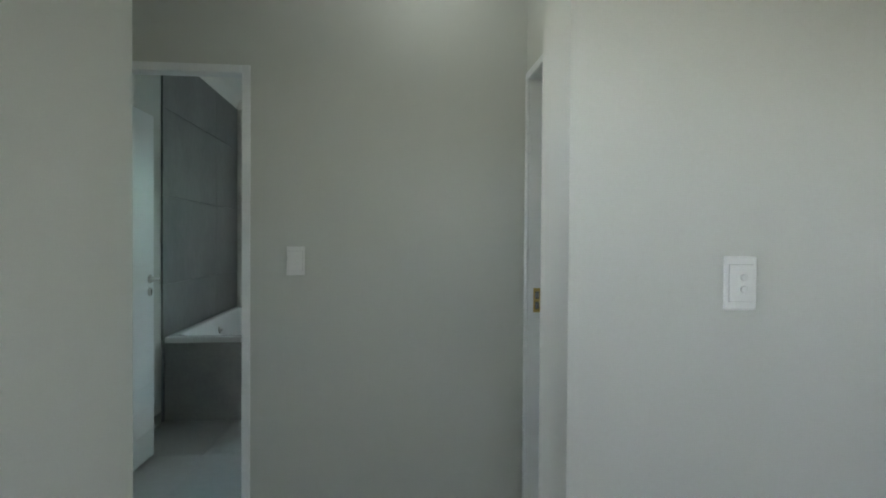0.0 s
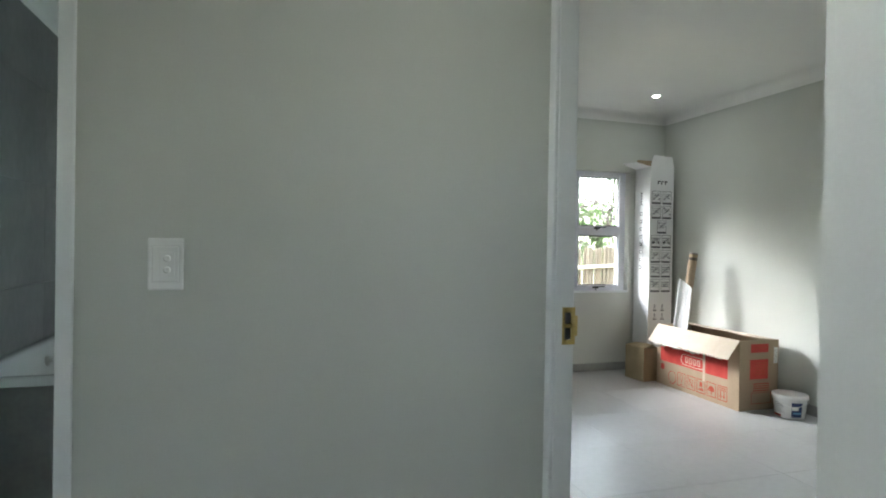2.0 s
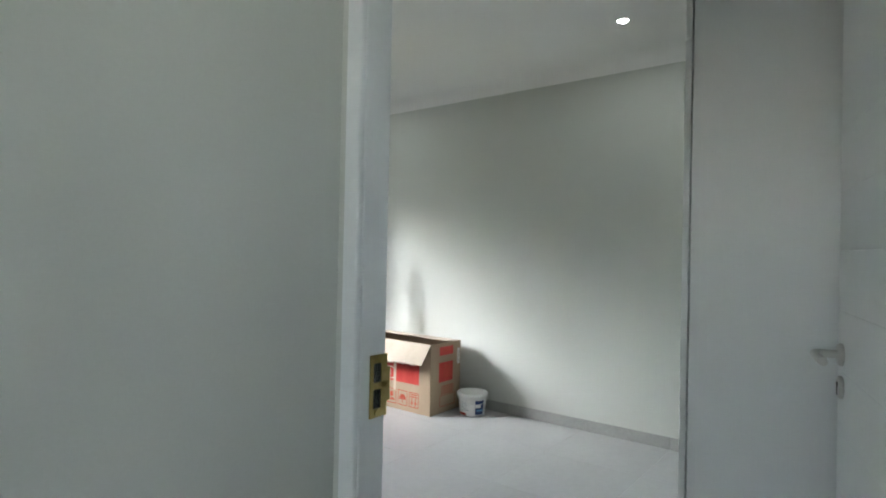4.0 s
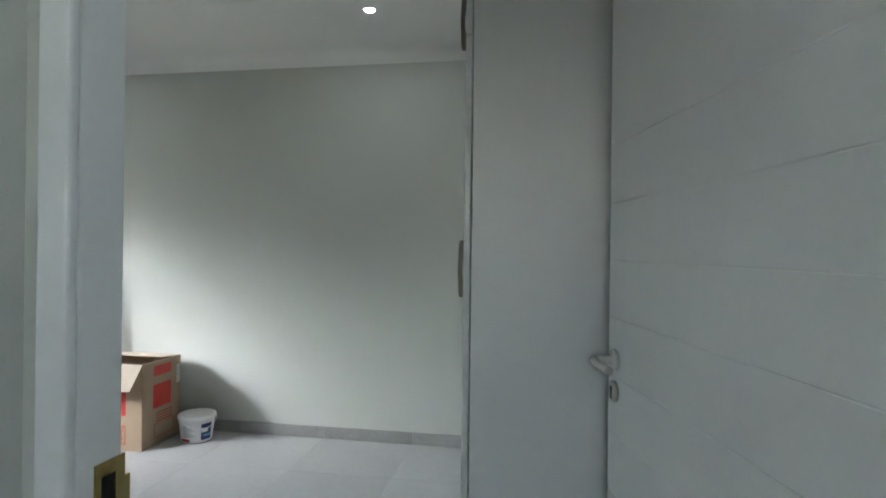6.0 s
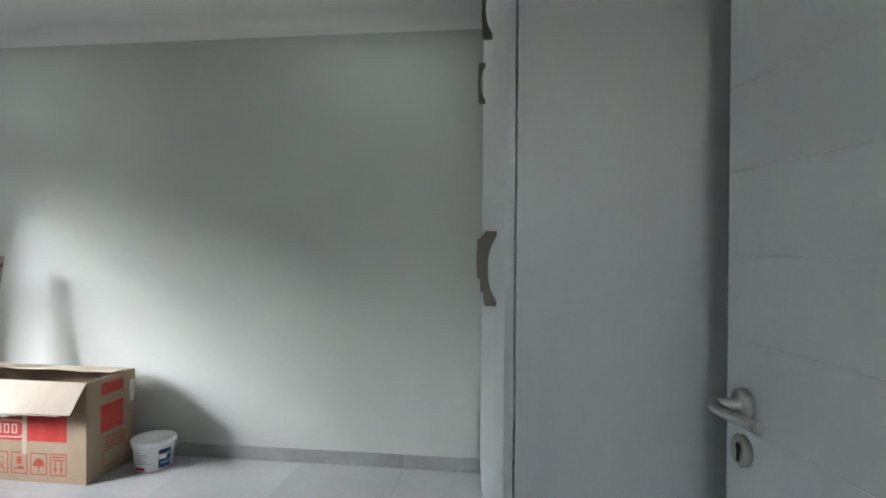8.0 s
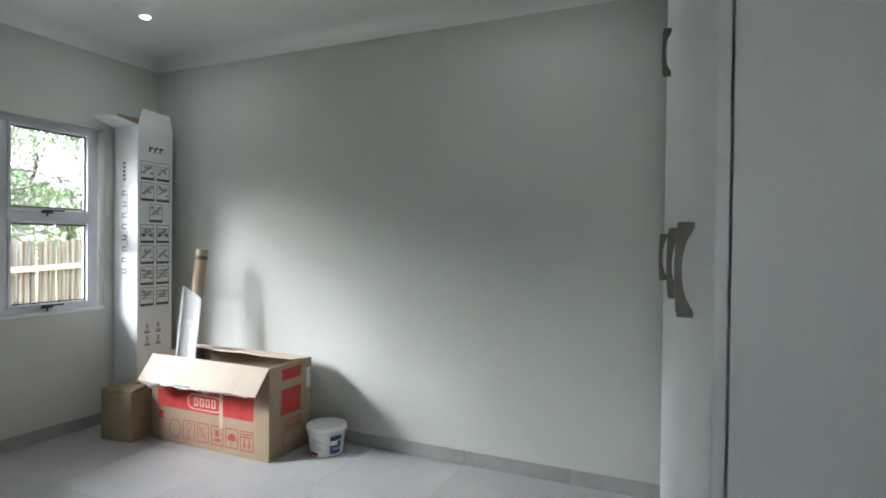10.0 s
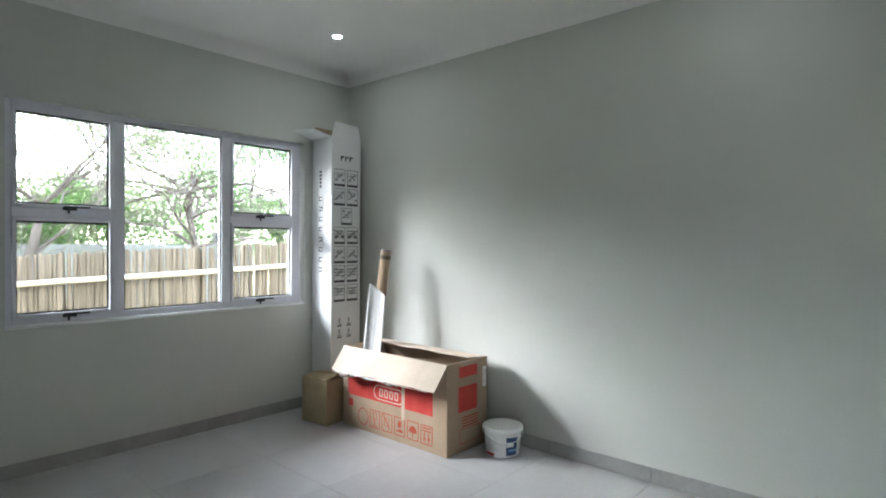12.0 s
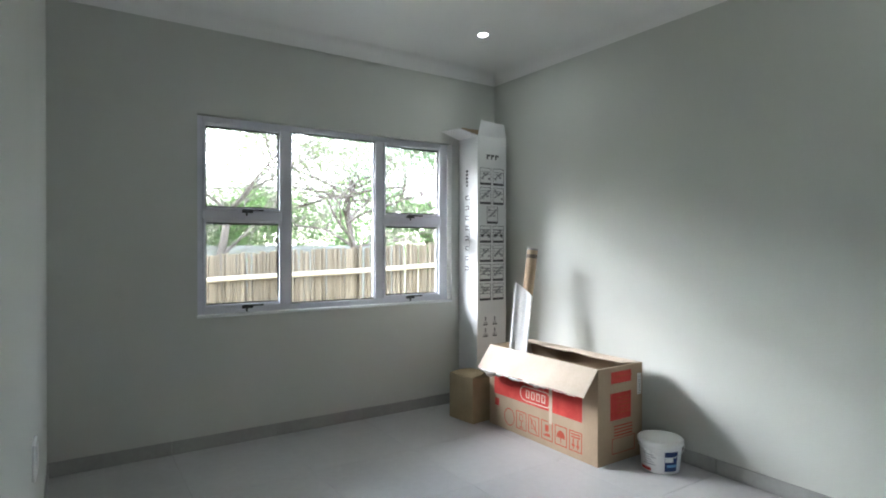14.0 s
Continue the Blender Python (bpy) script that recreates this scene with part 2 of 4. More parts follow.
# ---- window ----
def glass_material(name="clear_glass", tint=(0.95, 0.97, 0.96)):
    m = bpy.data.materials.new(name)
    m.use_nodes = True
    n, ln = m.node_tree.nodes, m.node_tree.links.new
    n.remove(n["Principled BSDF"])
    tr, gl, fr, mx = n.new("ShaderNodeBsdfTransparent"), n.new("ShaderNodeBsdfGlossy"), n.new("ShaderNodeFresnel"), n.new("ShaderNodeMixShader")
    tr.inputs[0].default_value, gl.inputs["Roughness"].default_value, fr.inputs[0].default_value = (*tint, 1), 0.02, 1.45
    ln(fr.outputs[0], mx.inputs[0]), ln(tr.outputs[0], mx.inputs[1]), ln(gl.outputs[0], mx.inputs[2])
    ln(mx.outputs[0], n["Material Output"].inputs[0])
    return m


GLASS = glass_material()
# unseen pane whose tint is added to turn the bathroom light blue-green
bathroom_window = tagged(new("window_2"), "unseen bathroom window pane, tinted to colour the light blue-green", "window", "", "structure")
pane = part("pane", box(-0.15, 0.95, 3.55, 3.556, 1.1, 2.1), glass_material("light_tint_glass", (0.78, 0.94, 0.97)), bathroom_window)
pane.visible_shadow = False
window = tagged(new("window_1"), "white aluminium three-light window with black catches", "window", "", "structure")
FY0, FY1 = 3.525, 3.575
bm = bmesh.new()
for a in ((WX0, 2.018, FY0, FY1, WZ0, WZ1), (3.778, WX1 - 0.012, FY0, FY1, WZ0, WZ1), (2.018, 3.778, FY0, FY1, WZ0, 0.852), (2.018, 3.778, FY0, FY1, 2.005, WZ1),
          (2.515, 2.579, FY0, FY1, 0.852, 2.005), (3.203, 3.268, FY0, FY1, 0.852, 2.005)):
    add_box(bm, *a, 0.004)
for a in ((2.018, 2.515), (3.268, 3.778)):
    add_box(bm, *a, FY0 + 0.001, FY1, 1.405, 1.462, 0.004)
part("window_frame", bm, ALU, window)
for x0, x1 in ((2.018, 2.515), (3.268, 3.778)):
    for z0, z1 in ((0.852, 1.405), (1.462, 2.005)):
        bm = bmesh.new()
        w = 0.02
        for a in ((x0, x0 + w, z0, z1), (x1 - w, x1, z0, z1), (x0 + w, x1 - w, z0, z0 + w), (x0 + w, x1 - w, z1 - w, z1)):
            add_box(bm, a[0] + 0.001, a[1] - 0.001, FY0 - 0.008, FY1 - 0.01, a[2] + 0.001, a[3] - 0.001, 0.003)
        sash = part("sash", bm, ALU, window)
        pane = part("pane", box(x0 + w, x1 - w, 3.545, 3.549, z0 + w, z1 - w), GLASS, sash)
        pane.visible_shadow = False
        bm = box(x0 + w - 0.001, x1 - w + 0.001, 3.5425, 3.5445, z0 + w - 0.001, z0 + w + 0.009)
        add_box(bm, x0 + w - 0.001, x1 - w + 0.001, 3.5425, 3.5445, z1 - w - 0.011, z1 - w + 0.001)
        add_box(bm, x0 + w - 0.001, x0 + w + 0.008, 3.5425, 3.5445, z0 + w, z1 - w)
        add_box(bm, x1 - w - 0.009, x1 - w + 0.001, 3.5425, 3.5445, z0 + w, z1 - w)
        part("gasket", bm, BLACK, sash)
        c = 0.5 * (x0 + x1) + (0.02 if x0 < 2.5 else -0.03)
        bm = box(c - 0.035, c + 0.035, FY0 - 0.02, FY0 - 0.008, z0 - 0.012, z0 + 0.01, 0.003)
        add_box(bm, c - 0.03, c + 0.1, FY0 - 0.032, FY0 - 0.02, z0 + 0.002, z0 + 0.014, 0.004)
        add_tube(bm, [(c - 0.005, FY0 - 0.026, z0 + 0.006), (c - 0.01, FY0 - 0.03, z0 - 0.03)], 0.006, 8)
        part("catch", bm, BLACK, sash, "black window catch")
pane = part("pane", box(2.579, 3.203, 3.545, 3.549, 0.852, 2.005), GLASS, window)
pane.visible_shadow = False
bm = box(2.579, 3.203, 3.5425, 3.5445, 0.852, 0.862)
add_box(bm, 2.579, 3.203, 3.5425, 3.5445, 1.994, 2.005)
add_box(bm, 2.579, 2.587, 3.5425, 3.5445, 0.858, 1.999)
add_box(bm, 3.194, 3.203, 3.5425, 3.5445, 0.858, 1.999)
part("gasket", bm, BLACK, window)
part("window_sill", box(WX0 - 0.004, WX1 + 0.004, YN - 0.006, FY0, WZ0 - 0.014, WZ0 + 0.004, 0.004), WHITE, window, "thin white plastered sill")


# ---- doors ----
def door_frame(name, m, width, depth, label):
    """Rebated frame in an opening: x runs along the opening, y through the wall from its face at 0."""
    f = tagged(new(name), label, "door frame", "", "structure")
    f.matrix_world = m
    lap, d, t = 0.012, 0.014, 0.024
    for near in (True, False):
        def span(a, b):
            return (a, b) if near else (width - b, width - a)
        bm = box(*span(-lap, t), -d, 0.0, 0, DH + lap, 0.004)
        add_box(bm, *span(0.001, t), 0.0, depth, 0, DH, 0.003)
        part("jamb", bm, WHITE, f)
    bm = box(t, width - t, -d, 0.0, DH - t, DH + lap, 0.004)
    add_box(bm, t, width - t, 0.0, depth, DH - t, DH - 0.001, 0.003)
    part("head", bm, WHITE, f)
    return f


def leaf_mesh(width, thick, top, grooves):
    """A flush leaf with shallow grooves across both faces: x from the hinge, y the thickness, z up."""
    bm = bmesh.new()
    prof = [(0.0, 0.008)]
    for z in grooves:
        prof += [(0.0, z - 0.0022), (0.0013, z), (0.0, z + 0.0022)]
    prof += [(0.0, top)]
    loops = []
    for x in (0.0, width):
        loops.append(([bm.verts.new((x, a, z)) for a, z in prof], [bm.verts.new((x, thick - a, z)) for a, z in prof]))
    (fa, ba), (fb, bb) = loops
    for k in range(len(prof) - 1):
        bm.faces.new((fa[k], fb[k], fb[k + 1], fa[k + 1]))
        bm.faces.new((bb[k], ba[k], ba[k + 1], bb[k + 1]))
        bm.faces.new((ba[k], fa[k], fa[k + 1], ba[k + 1]))
        bm.faces.new((fb[k], bb[k], bb[k + 1], fb[k + 1]))
    bm.faces.new((fa[-1], fb[-1], bb[-1], ba[-1]))
    bm.faces.new((ba[0], bb[0], fb[0], fa[0]))
    return bm


def lever_set(parent, x, y, z, out, along):
    """Lever handle and key plate on a leaf: out is +-1 along y, along is +-1 along x."""
    turn = Matrix.Translation((x, y, z)) @ Matrix.Rotation(radians(-90 * out), 4, "X")
    h = part("door_handle", add_lathe(bmesh.new(), [(0.026, 0), (0.026, 0.006), (0.023, 0.009), (0.011, 0.009), (0.0095, 0.012), (0.0095, 0.045)], 28, turn), STEEL, parent, "brushed steel lever handle")
    bm = add_tube(bmesh.new(), [(x, y + out * 0.036, z), (x, y + out * 0.05, z), (x + along * 0.01, y + out * 0.056, z), (x + along * 0.05, y + out * 0.057, z - 0.001), (x + along * 0.115, y + out * 0.055, z - 0.002)], 0.0095, 14)
    part("lever", bm, STEEL, h)
    low = Matrix.Translation((x, y, z - 0.075)) @ Matrix.Rotation(radians(-90 * out), 4, "X")
    k = part("key_plate", add_lathe(bmesh.new(), [(0.026, 0), (0.026, 0.006), (0.022, 0.009)], 28, low), STEEL, parent, "round steel key plate")
    # keyhole as a thin dark piece on the plate, its shade in the colour
    o0, o1 = sorted((y + out * 0.0092, y + out * 0.0102))
    bm = box(x - 0.0035, x + 0.0035, o0, o1, z - 0.092, z - 0.07)
    add_tube(bm, [(x, o0, z - 0.068), (x, o1, z - 0.068)], 0.006, 12)
    part("keyhole", bm, DARK, k)


GROOVES = [1.57 - 0.14 * k for k in range(10, -1, -1)]
# bedroom doorway: the frame's x axis runs from the strike jamb southwards
door_frame("door_frame_1", Matrix.Translation((XL, DY1, 0)) @ Matrix.Rotation(radians(-90), 4, "Z"), DY1 - DY0, 0.062, "white painted steel frame of the bedroom doorway")
strike = thing("strike_plate", pose(1.124, DY1 - 0.0105, 1.0285), "brass strike plate screwed to the white jamb", "strike plate")
bm = bmesh.new()
for a in ((-0.016, 0.026, 0.04, 0.055), (-0.016, 0.026, -0.055, -0.04), (-0.016, 0.026, -0.006, 0.006), (-0.016, -0.008, -0.04, 0.04), (0.012, 0.026, -0.04, 0.04)):
    add_box(bm, a[0], a[1], -0.0155, -0.0125, a[2], a[3])
add_box(bm, 0.026, 0.034, -0.0155, -0.0125, -0.03, 0.03)
part("plate", bm, BRASS, strike)
# dark sheets behind the plate give the latch holes their shade
bm = box(-0.008, 0.012, -0.0135, -0.0125, 0.006, 0.04)
add_box(bm, -0.008, 0.012, -0.0135, -0.0125, -0.04, -0.006)
part("latch_hole", bm, DARK, strike)
for z in (0.047, -0.047):
    part("screw", add_lathe(bmesh.new(), [(0.005, 0), (0.004, 0.002)], 12, Matrix.Translation((0, -0.0155, z)) @ Matrix.Rotation(radians(90), 4, "X")), BRASS, strike)

door = thing("door_1", pose(1.232, -0.907, 0, 0, 0, 12.3), "white grooved bedroom door standing open into the room", "door")
door["kind"] = "structure"
part("leaf", leaf_mesh(0.84, 0.04, 2.02, GROOVES), WHITE, door)
lever_set(door, 0.795, 0.04, 1.05, 1, -1)
for z in (0.25, 1.78):
    part("hinge", add_tube(bmesh.new(), [(-0.006, 0.044, z - 0.05), (-0.006, 0.044, z + 0.05)], 0.007, 10), STEEL, door)

door_frame("door_frame_2", Matrix.Translation((BX0, 0, 0)), BX1 - BX0, 0.07, "white painted steel frame of the bathroom doorway")
door = thing("door_2", pose(-0.955, 0.13, 0, 0, 0, 89.0), "white grooved bathroom door standing open against the wall", "door")
door["kind"] = "structure"
part("leaf", leaf_mesh(0.8, 0.04, 2.02, GROOVES), WHITE, door)
lever_set(door, 0.745, 0.0, 1.06, -1, -1)


# ---- skirtings ----
def skirting(name, runs, h=0.08, t=0.01):
    sk = tagged(new(name), "grey porcelain tile skirting along the wall", "skirting", "", "structure")
    for x0, x1, y0, y1 in runs:
        part("tile", box(x0, x1, y0, y1, 0, h, 0.0015), SKIRT, sk)
    return sk


def along_y(x, t, y0, y1, step=0.62, start=0.30):
    cuts = [y0] + [start + step * k for k in range(-12, 12) if y0 + 0.05 < start + step * k < y1 - 0.05] + [y1]
    return [(min(x, x + t), max(x, x + t), a + 0.001, b - 0.001) for a, b in zip(cuts, cuts[1:])]


def along_x(y, t, x0, x1, step=0.62, start=1.84):
    cuts = [x0] + [start + step * k for k in range(-12, 12) if x0 + 0.05 < start + step * k < x1 - 0.05] + [x1]
    return [(a + 0.001, b - 0.001, min(y, y + t), max(y, y + t)) for a, b in zip(cuts, cuts[1:])]


skirting("baseboard_east", along_y(XE, -0.01, -0.34, YN))
skirting("baseboard_north", along_x(YN, -0.01, XW, XE - 0.01))
skirting("baseboard_west", along_y(XW, 0.01, 0.13, YN - 0.01))
skirting("baseboard_bathroom", along_y(-1.14, 0.01, 0.13, 1.53))
skirting("baseboard_lobby", along_x(0.0, -0.01, BX1 + 0.035, XL))

# ---- bathroom ----
wt = tagged(new("bathroom_wall_tiling"), "tall dark grey stone-look wall tiles over the bath", "wall tiles", "", "structure")
zs, ys = (0.0, 0.35, 0.97, 1.60, 2.22, 2.645), (1.545, 2.76, 3.478)
for z0, z1 in zip(zs, zs[1:]):
    for y0, y1 in zip(ys, ys[1:]):
        part("tile", box(-1.139, -1.126, y0 + 0.001, y1 - 0.001, z0 + 0.0012, z1 - 0.0012, 0.001), BATHTILE, wt)
bath = thing("bathtub", pose(-1.124, 1.56, 0), "white acrylic bathtub built into a grey tiled surround", "bathtub")
L, W, H = 1.85, 0.78, 0.60
bm = bmesh.new()


def ring(inset, z, r, n=6):
    pts = []
    for cx, cy, a0 in ((W - inset - r, inset + r, -90), (W - inset - r, L - inset - r, 0), (inset + r, L - inset - r, 90), (inset + r, inset + r, 180)):
        for k in range(n + 1):
            a = radians(a0 + 90 * k / n)
            pts.append(bm.verts.new((cx + r * math.cos(a), cy + r * math.sin(a), z)))
    return pts


rings = [ring(0.0, H - 0.04, 0.01), ring(0.0, H - 0.008, 0.012), ring(0.008, H, 0.015), ring(0.06, H, 0.1), ring(0.075, H - 0.012, 0.11), ring(0.11, 0.3, 0.14), ring(0.16, 0.19, 0.16), ring(0.22, 0.17, 0.12)]
for r0, r1 in zip(rings, rings[1:]):
    for k in range(len(r0)):
        f = bm.faces.new((r0[k], r0[(k + 1) % len(r0)], r1[(k + 1) % len(r1)], r1[k]))
        f.smooth = True
bm.faces.new(rings[-1])
part("tub", bm, varied(mat("white_acrylic", (0.8, 0.8, 0.8), 0.15), (0.78, 0.79, 0.8), (0.82, 0.83, 0.83), 3, 50, 0.0), bath)
for a in ((0.004, W, 0.0, 0.014, 0.0, H - 0.042), (W - 0.014, W, 0.016, L, 0.0, H - 0.042)):
    part("tile", box(*a, 0.001), SKIRT, bath)
bm = add_lathe(bmesh.new(), [(0.03, 0), (0.03, 0.01), (0.012, 0.014), (0.012, 0.03)], 20, Matrix.Translation((0.105, 0.93, 0.5)) @ Matrix.Rotation(radians(80), 4, "Y"))
part("overflow", bm, STEEL, bath, "chrome overflow knob")


# ---- wardrobe ----
HANDLE = varied(mat("taupe_metal", (0.2, 0.17, 0.14), 0.5, 0.15), (0.16, 0.135, 0.115), (0.21, 0.18, 0.15), 20, 120, 0.05)


def bow_handle(parent, x, y, z0, length=0.19, out=0.032, width=0.022):
    """Solid pull with an arched cut towards the door; y is the door's face, it stands out to +y."""
    bm = bmesh.new()
    n = 16
    inner, outer_pts = [], []
    for k in range(n + 1):
        s = k / n
        z = z0 + length * s
        arch = max(0.0, 1 - ((s - 0.5) / 0.4) ** 2)
        inner.append((0.022 * arch ** 0.6, z))
        outer_pts.append((out - (0.003 if k in (0, n) else 0.0) + 0.004 * (1 - abs(2 * s - 1)), z))
    va = [[bm.verts.new((xs, y + a, z)) for a, z in inner] for xs in (x - width / 2, x + width / 2)]
    vb = [[bm.verts.new((xs, y + a, z)) for a, z in outer_pts] for xs in (x - width / 2, x + width / 2)]
    for k in range(n):
        bm.faces.new((va[0][k], va[0][k + 1], vb[0][k + 1], vb[0][k]))
        bm.faces.new((va[1][k], vb[1][k], vb[1][k + 1], va[1][k + 1]))
        bm.faces.new((vb[0][k], vb[0][k + 1], vb[1][k + 1], vb[1][k]))
        bm.faces.new((va[0][k], va[1][k], va[1][k + 1], va[0][k + 1]))
    bm.faces.new((va[0][0], vb[0][0], vb[1][0], va[1][0]))
    bm.faces.new((va[0][n], va[1][n], vb[1][n], vb[0][n]))
    return part("handle", bm, HANDLE, parent, "taupe arched pull handle")


wardrobe = thing("wardrobe", pose(2.178, YS + 0.035, 0, 0, 0, 4.5), "tall white built-in wardrobe with taupe arched pulls", "wardrobe")
WD, WW = 0.615, XE - 2.13 - 0.08
part("end_panel", box(0, 0.018, 0.002, WD, 0, 2.56, 0.001), BOARD, wardrobe)
part("plinth", box(0.02, WW - 0.002, 0.02, WD - 0.05, 0, 0.09), BOARD, wardrobe)
bm = box(0.02, WW - 0.002, 0.004, 0.016, 0.09, 2.56)
add_box(bm, 0.02, WW - 0.002, 0.016, WD - 0.002, 2.5, 2.56)
add_box(bm, 0.02, WW - 0.002, 0.016, WD - 0.006, 1.9, 1.918)
part("carcass", bm, BOARD, wardrobe)
DW = (WW - 0.004) / 5
for k in range(5):
    a, b = -0.002 + k * DW, -0.002 + (k + 1) * DW
    d = part("door", box(a + 0.0015, b - 0.0015, WD + 0.004, WD + 0.022, 0.09, 1.90, 0.0012), BOARD, wardrobe)
    if k in (0, 1, 3):
        bow_handle(d, b - 0.065, WD + 0.022, 1.152)
    u = part("upper_door", box(a + 0.0015, b - 0.0015, WD + 0.004, WD + 0.022, 1.904, 2.54, 0.0012), BOARD, wardrobe)
    if k in (0, 1, 3):
        bow_handle(u, b - 0.065, WD + 0.022, 1.985)


# ---- ceiling lights ----
def downlight(x, y, group, z=CZ):
    ob = thing("downlight", pose(x, y, z), "small round recessed ceiling light, switched on", "downlight", group)
    part("rim", add_lathe(bmesh.new(), [(0.036, -0.001), (0.036, -0.004), (0.029, -0.007), (0.0255, -0.003), (0.0255, 0.0)], 28), ALU, ob)
    part("lens", add_lathe(bmesh.new(), [(0.0253, -0.0045), (0.016, -0.0055)], 28), LED, ob, "glowing white lens")


LED = mat("led_lens", (0.9, 0.9, 0.9), 0.4)
LED.node_tree.nodes["Principled BSDF"].inputs["Emission Color"].default_value = (0.93, 1.0, 0.98, 1)
LED.node_tree.nodes["Principled BSDF"].inputs["Emission Strength"].default_value = 9.5
for x, y in ((3.65, 2.82), (3.65, 0.44)):
    downlight(x, y, "bedroom downlights")
downlight(0.62, -0.42, "lobby downlights", CL)


# ---- switches ----
def switch(m, label):
    ob = thing("light_switch", m, label, "light switch", "light switches")
    part("plate", box(-0.0405, 0.0405, -0.009, -0.0005, -0.0645, 0.0645, 0.004), PLASTIC, ob)
    # thin dark ring that puts the insert's edge shadow into colour
    part("joint", box(-0.0305, 0.0305, -0.0094, -0.008, -0.0445, 0.0445), SKIRT, ob, "fine dark line painted as the shadow round the insert")
    part("insert", box(-0.03, 0.03, -0.0125, -0.009, -0.044, 0.044, 0.002), PLASTIC, ob)
    part("module", box(-0.013, 0.021, -0.0135, -0.0122, -0.03, 0.03, 0.0005), PLASTIC, ob)
    for z in (0.014, -0.014):
        part("button", add_lathe(bmesh.new(), [(0.0085, 0), (0.0085, 0.003), (0.006, 0.0045)], 20, Matrix.Translation((0.004, -0.0135, z)) @ Matrix.Rotation(radians(90), 4, "X")), PLASTIC, ob)
    return ob


switch(pose(0.0405, 0, 1.2015), "white two-button light switch on the lobby wall")
switch(pose(1.282, -1.30, 1.2015), "white two-button light switch on the living room wall")
socket = thing("wall_socket", pose(XW, 2.1, 0.545, 0, 0, 90), "white plug socket low on the painted wall", "socket")
part("plate", box(-0.06, 0.06, -0.010, -0.0005, -0.06, 0.06, 0.004), PLASTIC, socket)
part("insert", box(-0.045, 0.045, -0.014, -0.009, -0.042, 0.042, 0.002), PLASTIC, socket)

# ---- cartons in the corner ----
CARD = varied(mat("brown_cardboard", (0.38, 0.27, 0.17), 0.85, spec=0.2), (0.34, 0.25, 0.17), (0.43, 0.325, 0.23), 5, 120, 0.15, (1, 1, 0.4))
CARD_IN = varied(mat("cardboard_inside", (0.5, 0.4, 0.29), 0.85, spec=0.2), (0.47, 0.39, 0.31), (0.56, 0.475, 0.39), 5, 100, 0.15, (1, 1, 0.4))
CARD_OLD = varied(mat("olive_cardboard", (0.3, 0.24, 0.14), 0.85, spec=0.2), (0.29, 0.225, 0.135), (0.39, 0.31, 0.19), 6, 100, 0.2)
RED = varied(mat("red_print", (0.5, 0.05, 0.04), 0.7, spec=0.25), (0.44, 0.035, 0.03), (0.56, 0.07, 0.055), 12, 90, 0.05)
LINE_RED = varied(mat("red_line_print", (0.5, 0.13, 0.07), 0.75, spec=0.2), (0.4, 0.06, 0.03), (0.48, 0.1, 0.06), 20, 90, 0.0)
PALE = varied(mat("pale_print", (0.6, 0.48, 0.38), 0.8, spec=0.2), (0.56, 0.42, 0.33), (0.66, 0.54, 0.44), 15, 90, 0.0)
TAPE = mat("clear_tape", (0.55, 0.45, 0.35), 0.2)
PAPER = varied(mat("white_label", (0.8, 0.8, 0.78), 0.6), (0.76, 0.76, 0.74), (0.82, 0.82, 0.8), 10, 80, 0.0)
WCARD = varied(mat("white_cardboard", (0.75, 0.75, 0.75), 0.7, spec=0.3), (0.7, 0.705, 0.71), (0.78, 0.785, 0.79), 4, 90, 0.08)
INK = varied(mat("black_ink", (0.05, 0.05, 0.055), 0.7), (0.04, 0.04, 0.045), (0.09, 0.09, 0.1), 20, 90, 0.0)
INK_GREY = varied(mat("grey_ink", (0.25, 0.25, 0.27), 0.7), (0.2, 0.2, 0.22), (0.32, 0.32, 0.34), 25, 90, 0.0)


def decal(parent, name, rects, material, face, label=""):
    """Thin printed marks on a face. face maps (u, v) to a place and gives the outward way; rects are u0, u1, v0, v1."""
    origin, du, dv, out = face
    o, du, dv, out = Vector(origin), Vector(du), Vector(dv), Vector(out)
    bm = bmesh.new()
    for u0, u1, v0, v1 in rects:
        low = [bm.verts.new(o + du * u + dv * v) for u, v in ((u0, v0), (u1, v0), (u1, v1), (u0, v1))]
        top = [bm.verts.new(w.co + out * 0.0006) for w in low]
        bm.faces.new(top)
        for k in range(4):
            bm.faces.new((low[k], low[(k + 1) % 4], top[(k + 1) % 4], top[k]))
    bmesh.ops.recalc_face_normals(bm, faces=bm.faces[:])
    ob = part(name, bm, material, parent, label)
    return tagged(ob, "", "", "", "stuff" if len(rects) > 1 else "")


def outline(u0, u1, v0, v1, w):
    return [(u0, u1, v0, v0 + w), (u0, u1, v1 - w, v1), (u0, u0 + w, v0 + w, v1 - w), (u1 - w, u1, v0 + w, v1 - w)]


def arc_marks(cu, cv, ru, rv, w, a0=0, a1=360, n=20):
    """Short dashes that follow an oval."""
    out = []
    for k in range(n):
        a = radians(a0 + (a1 - a0) * (k + 0.5) / n)
        u, v = cu + ru * math.cos(a), cv + rv * math.sin(a)
        out.append((u - w, u + w, v - w, v + w))
    return out


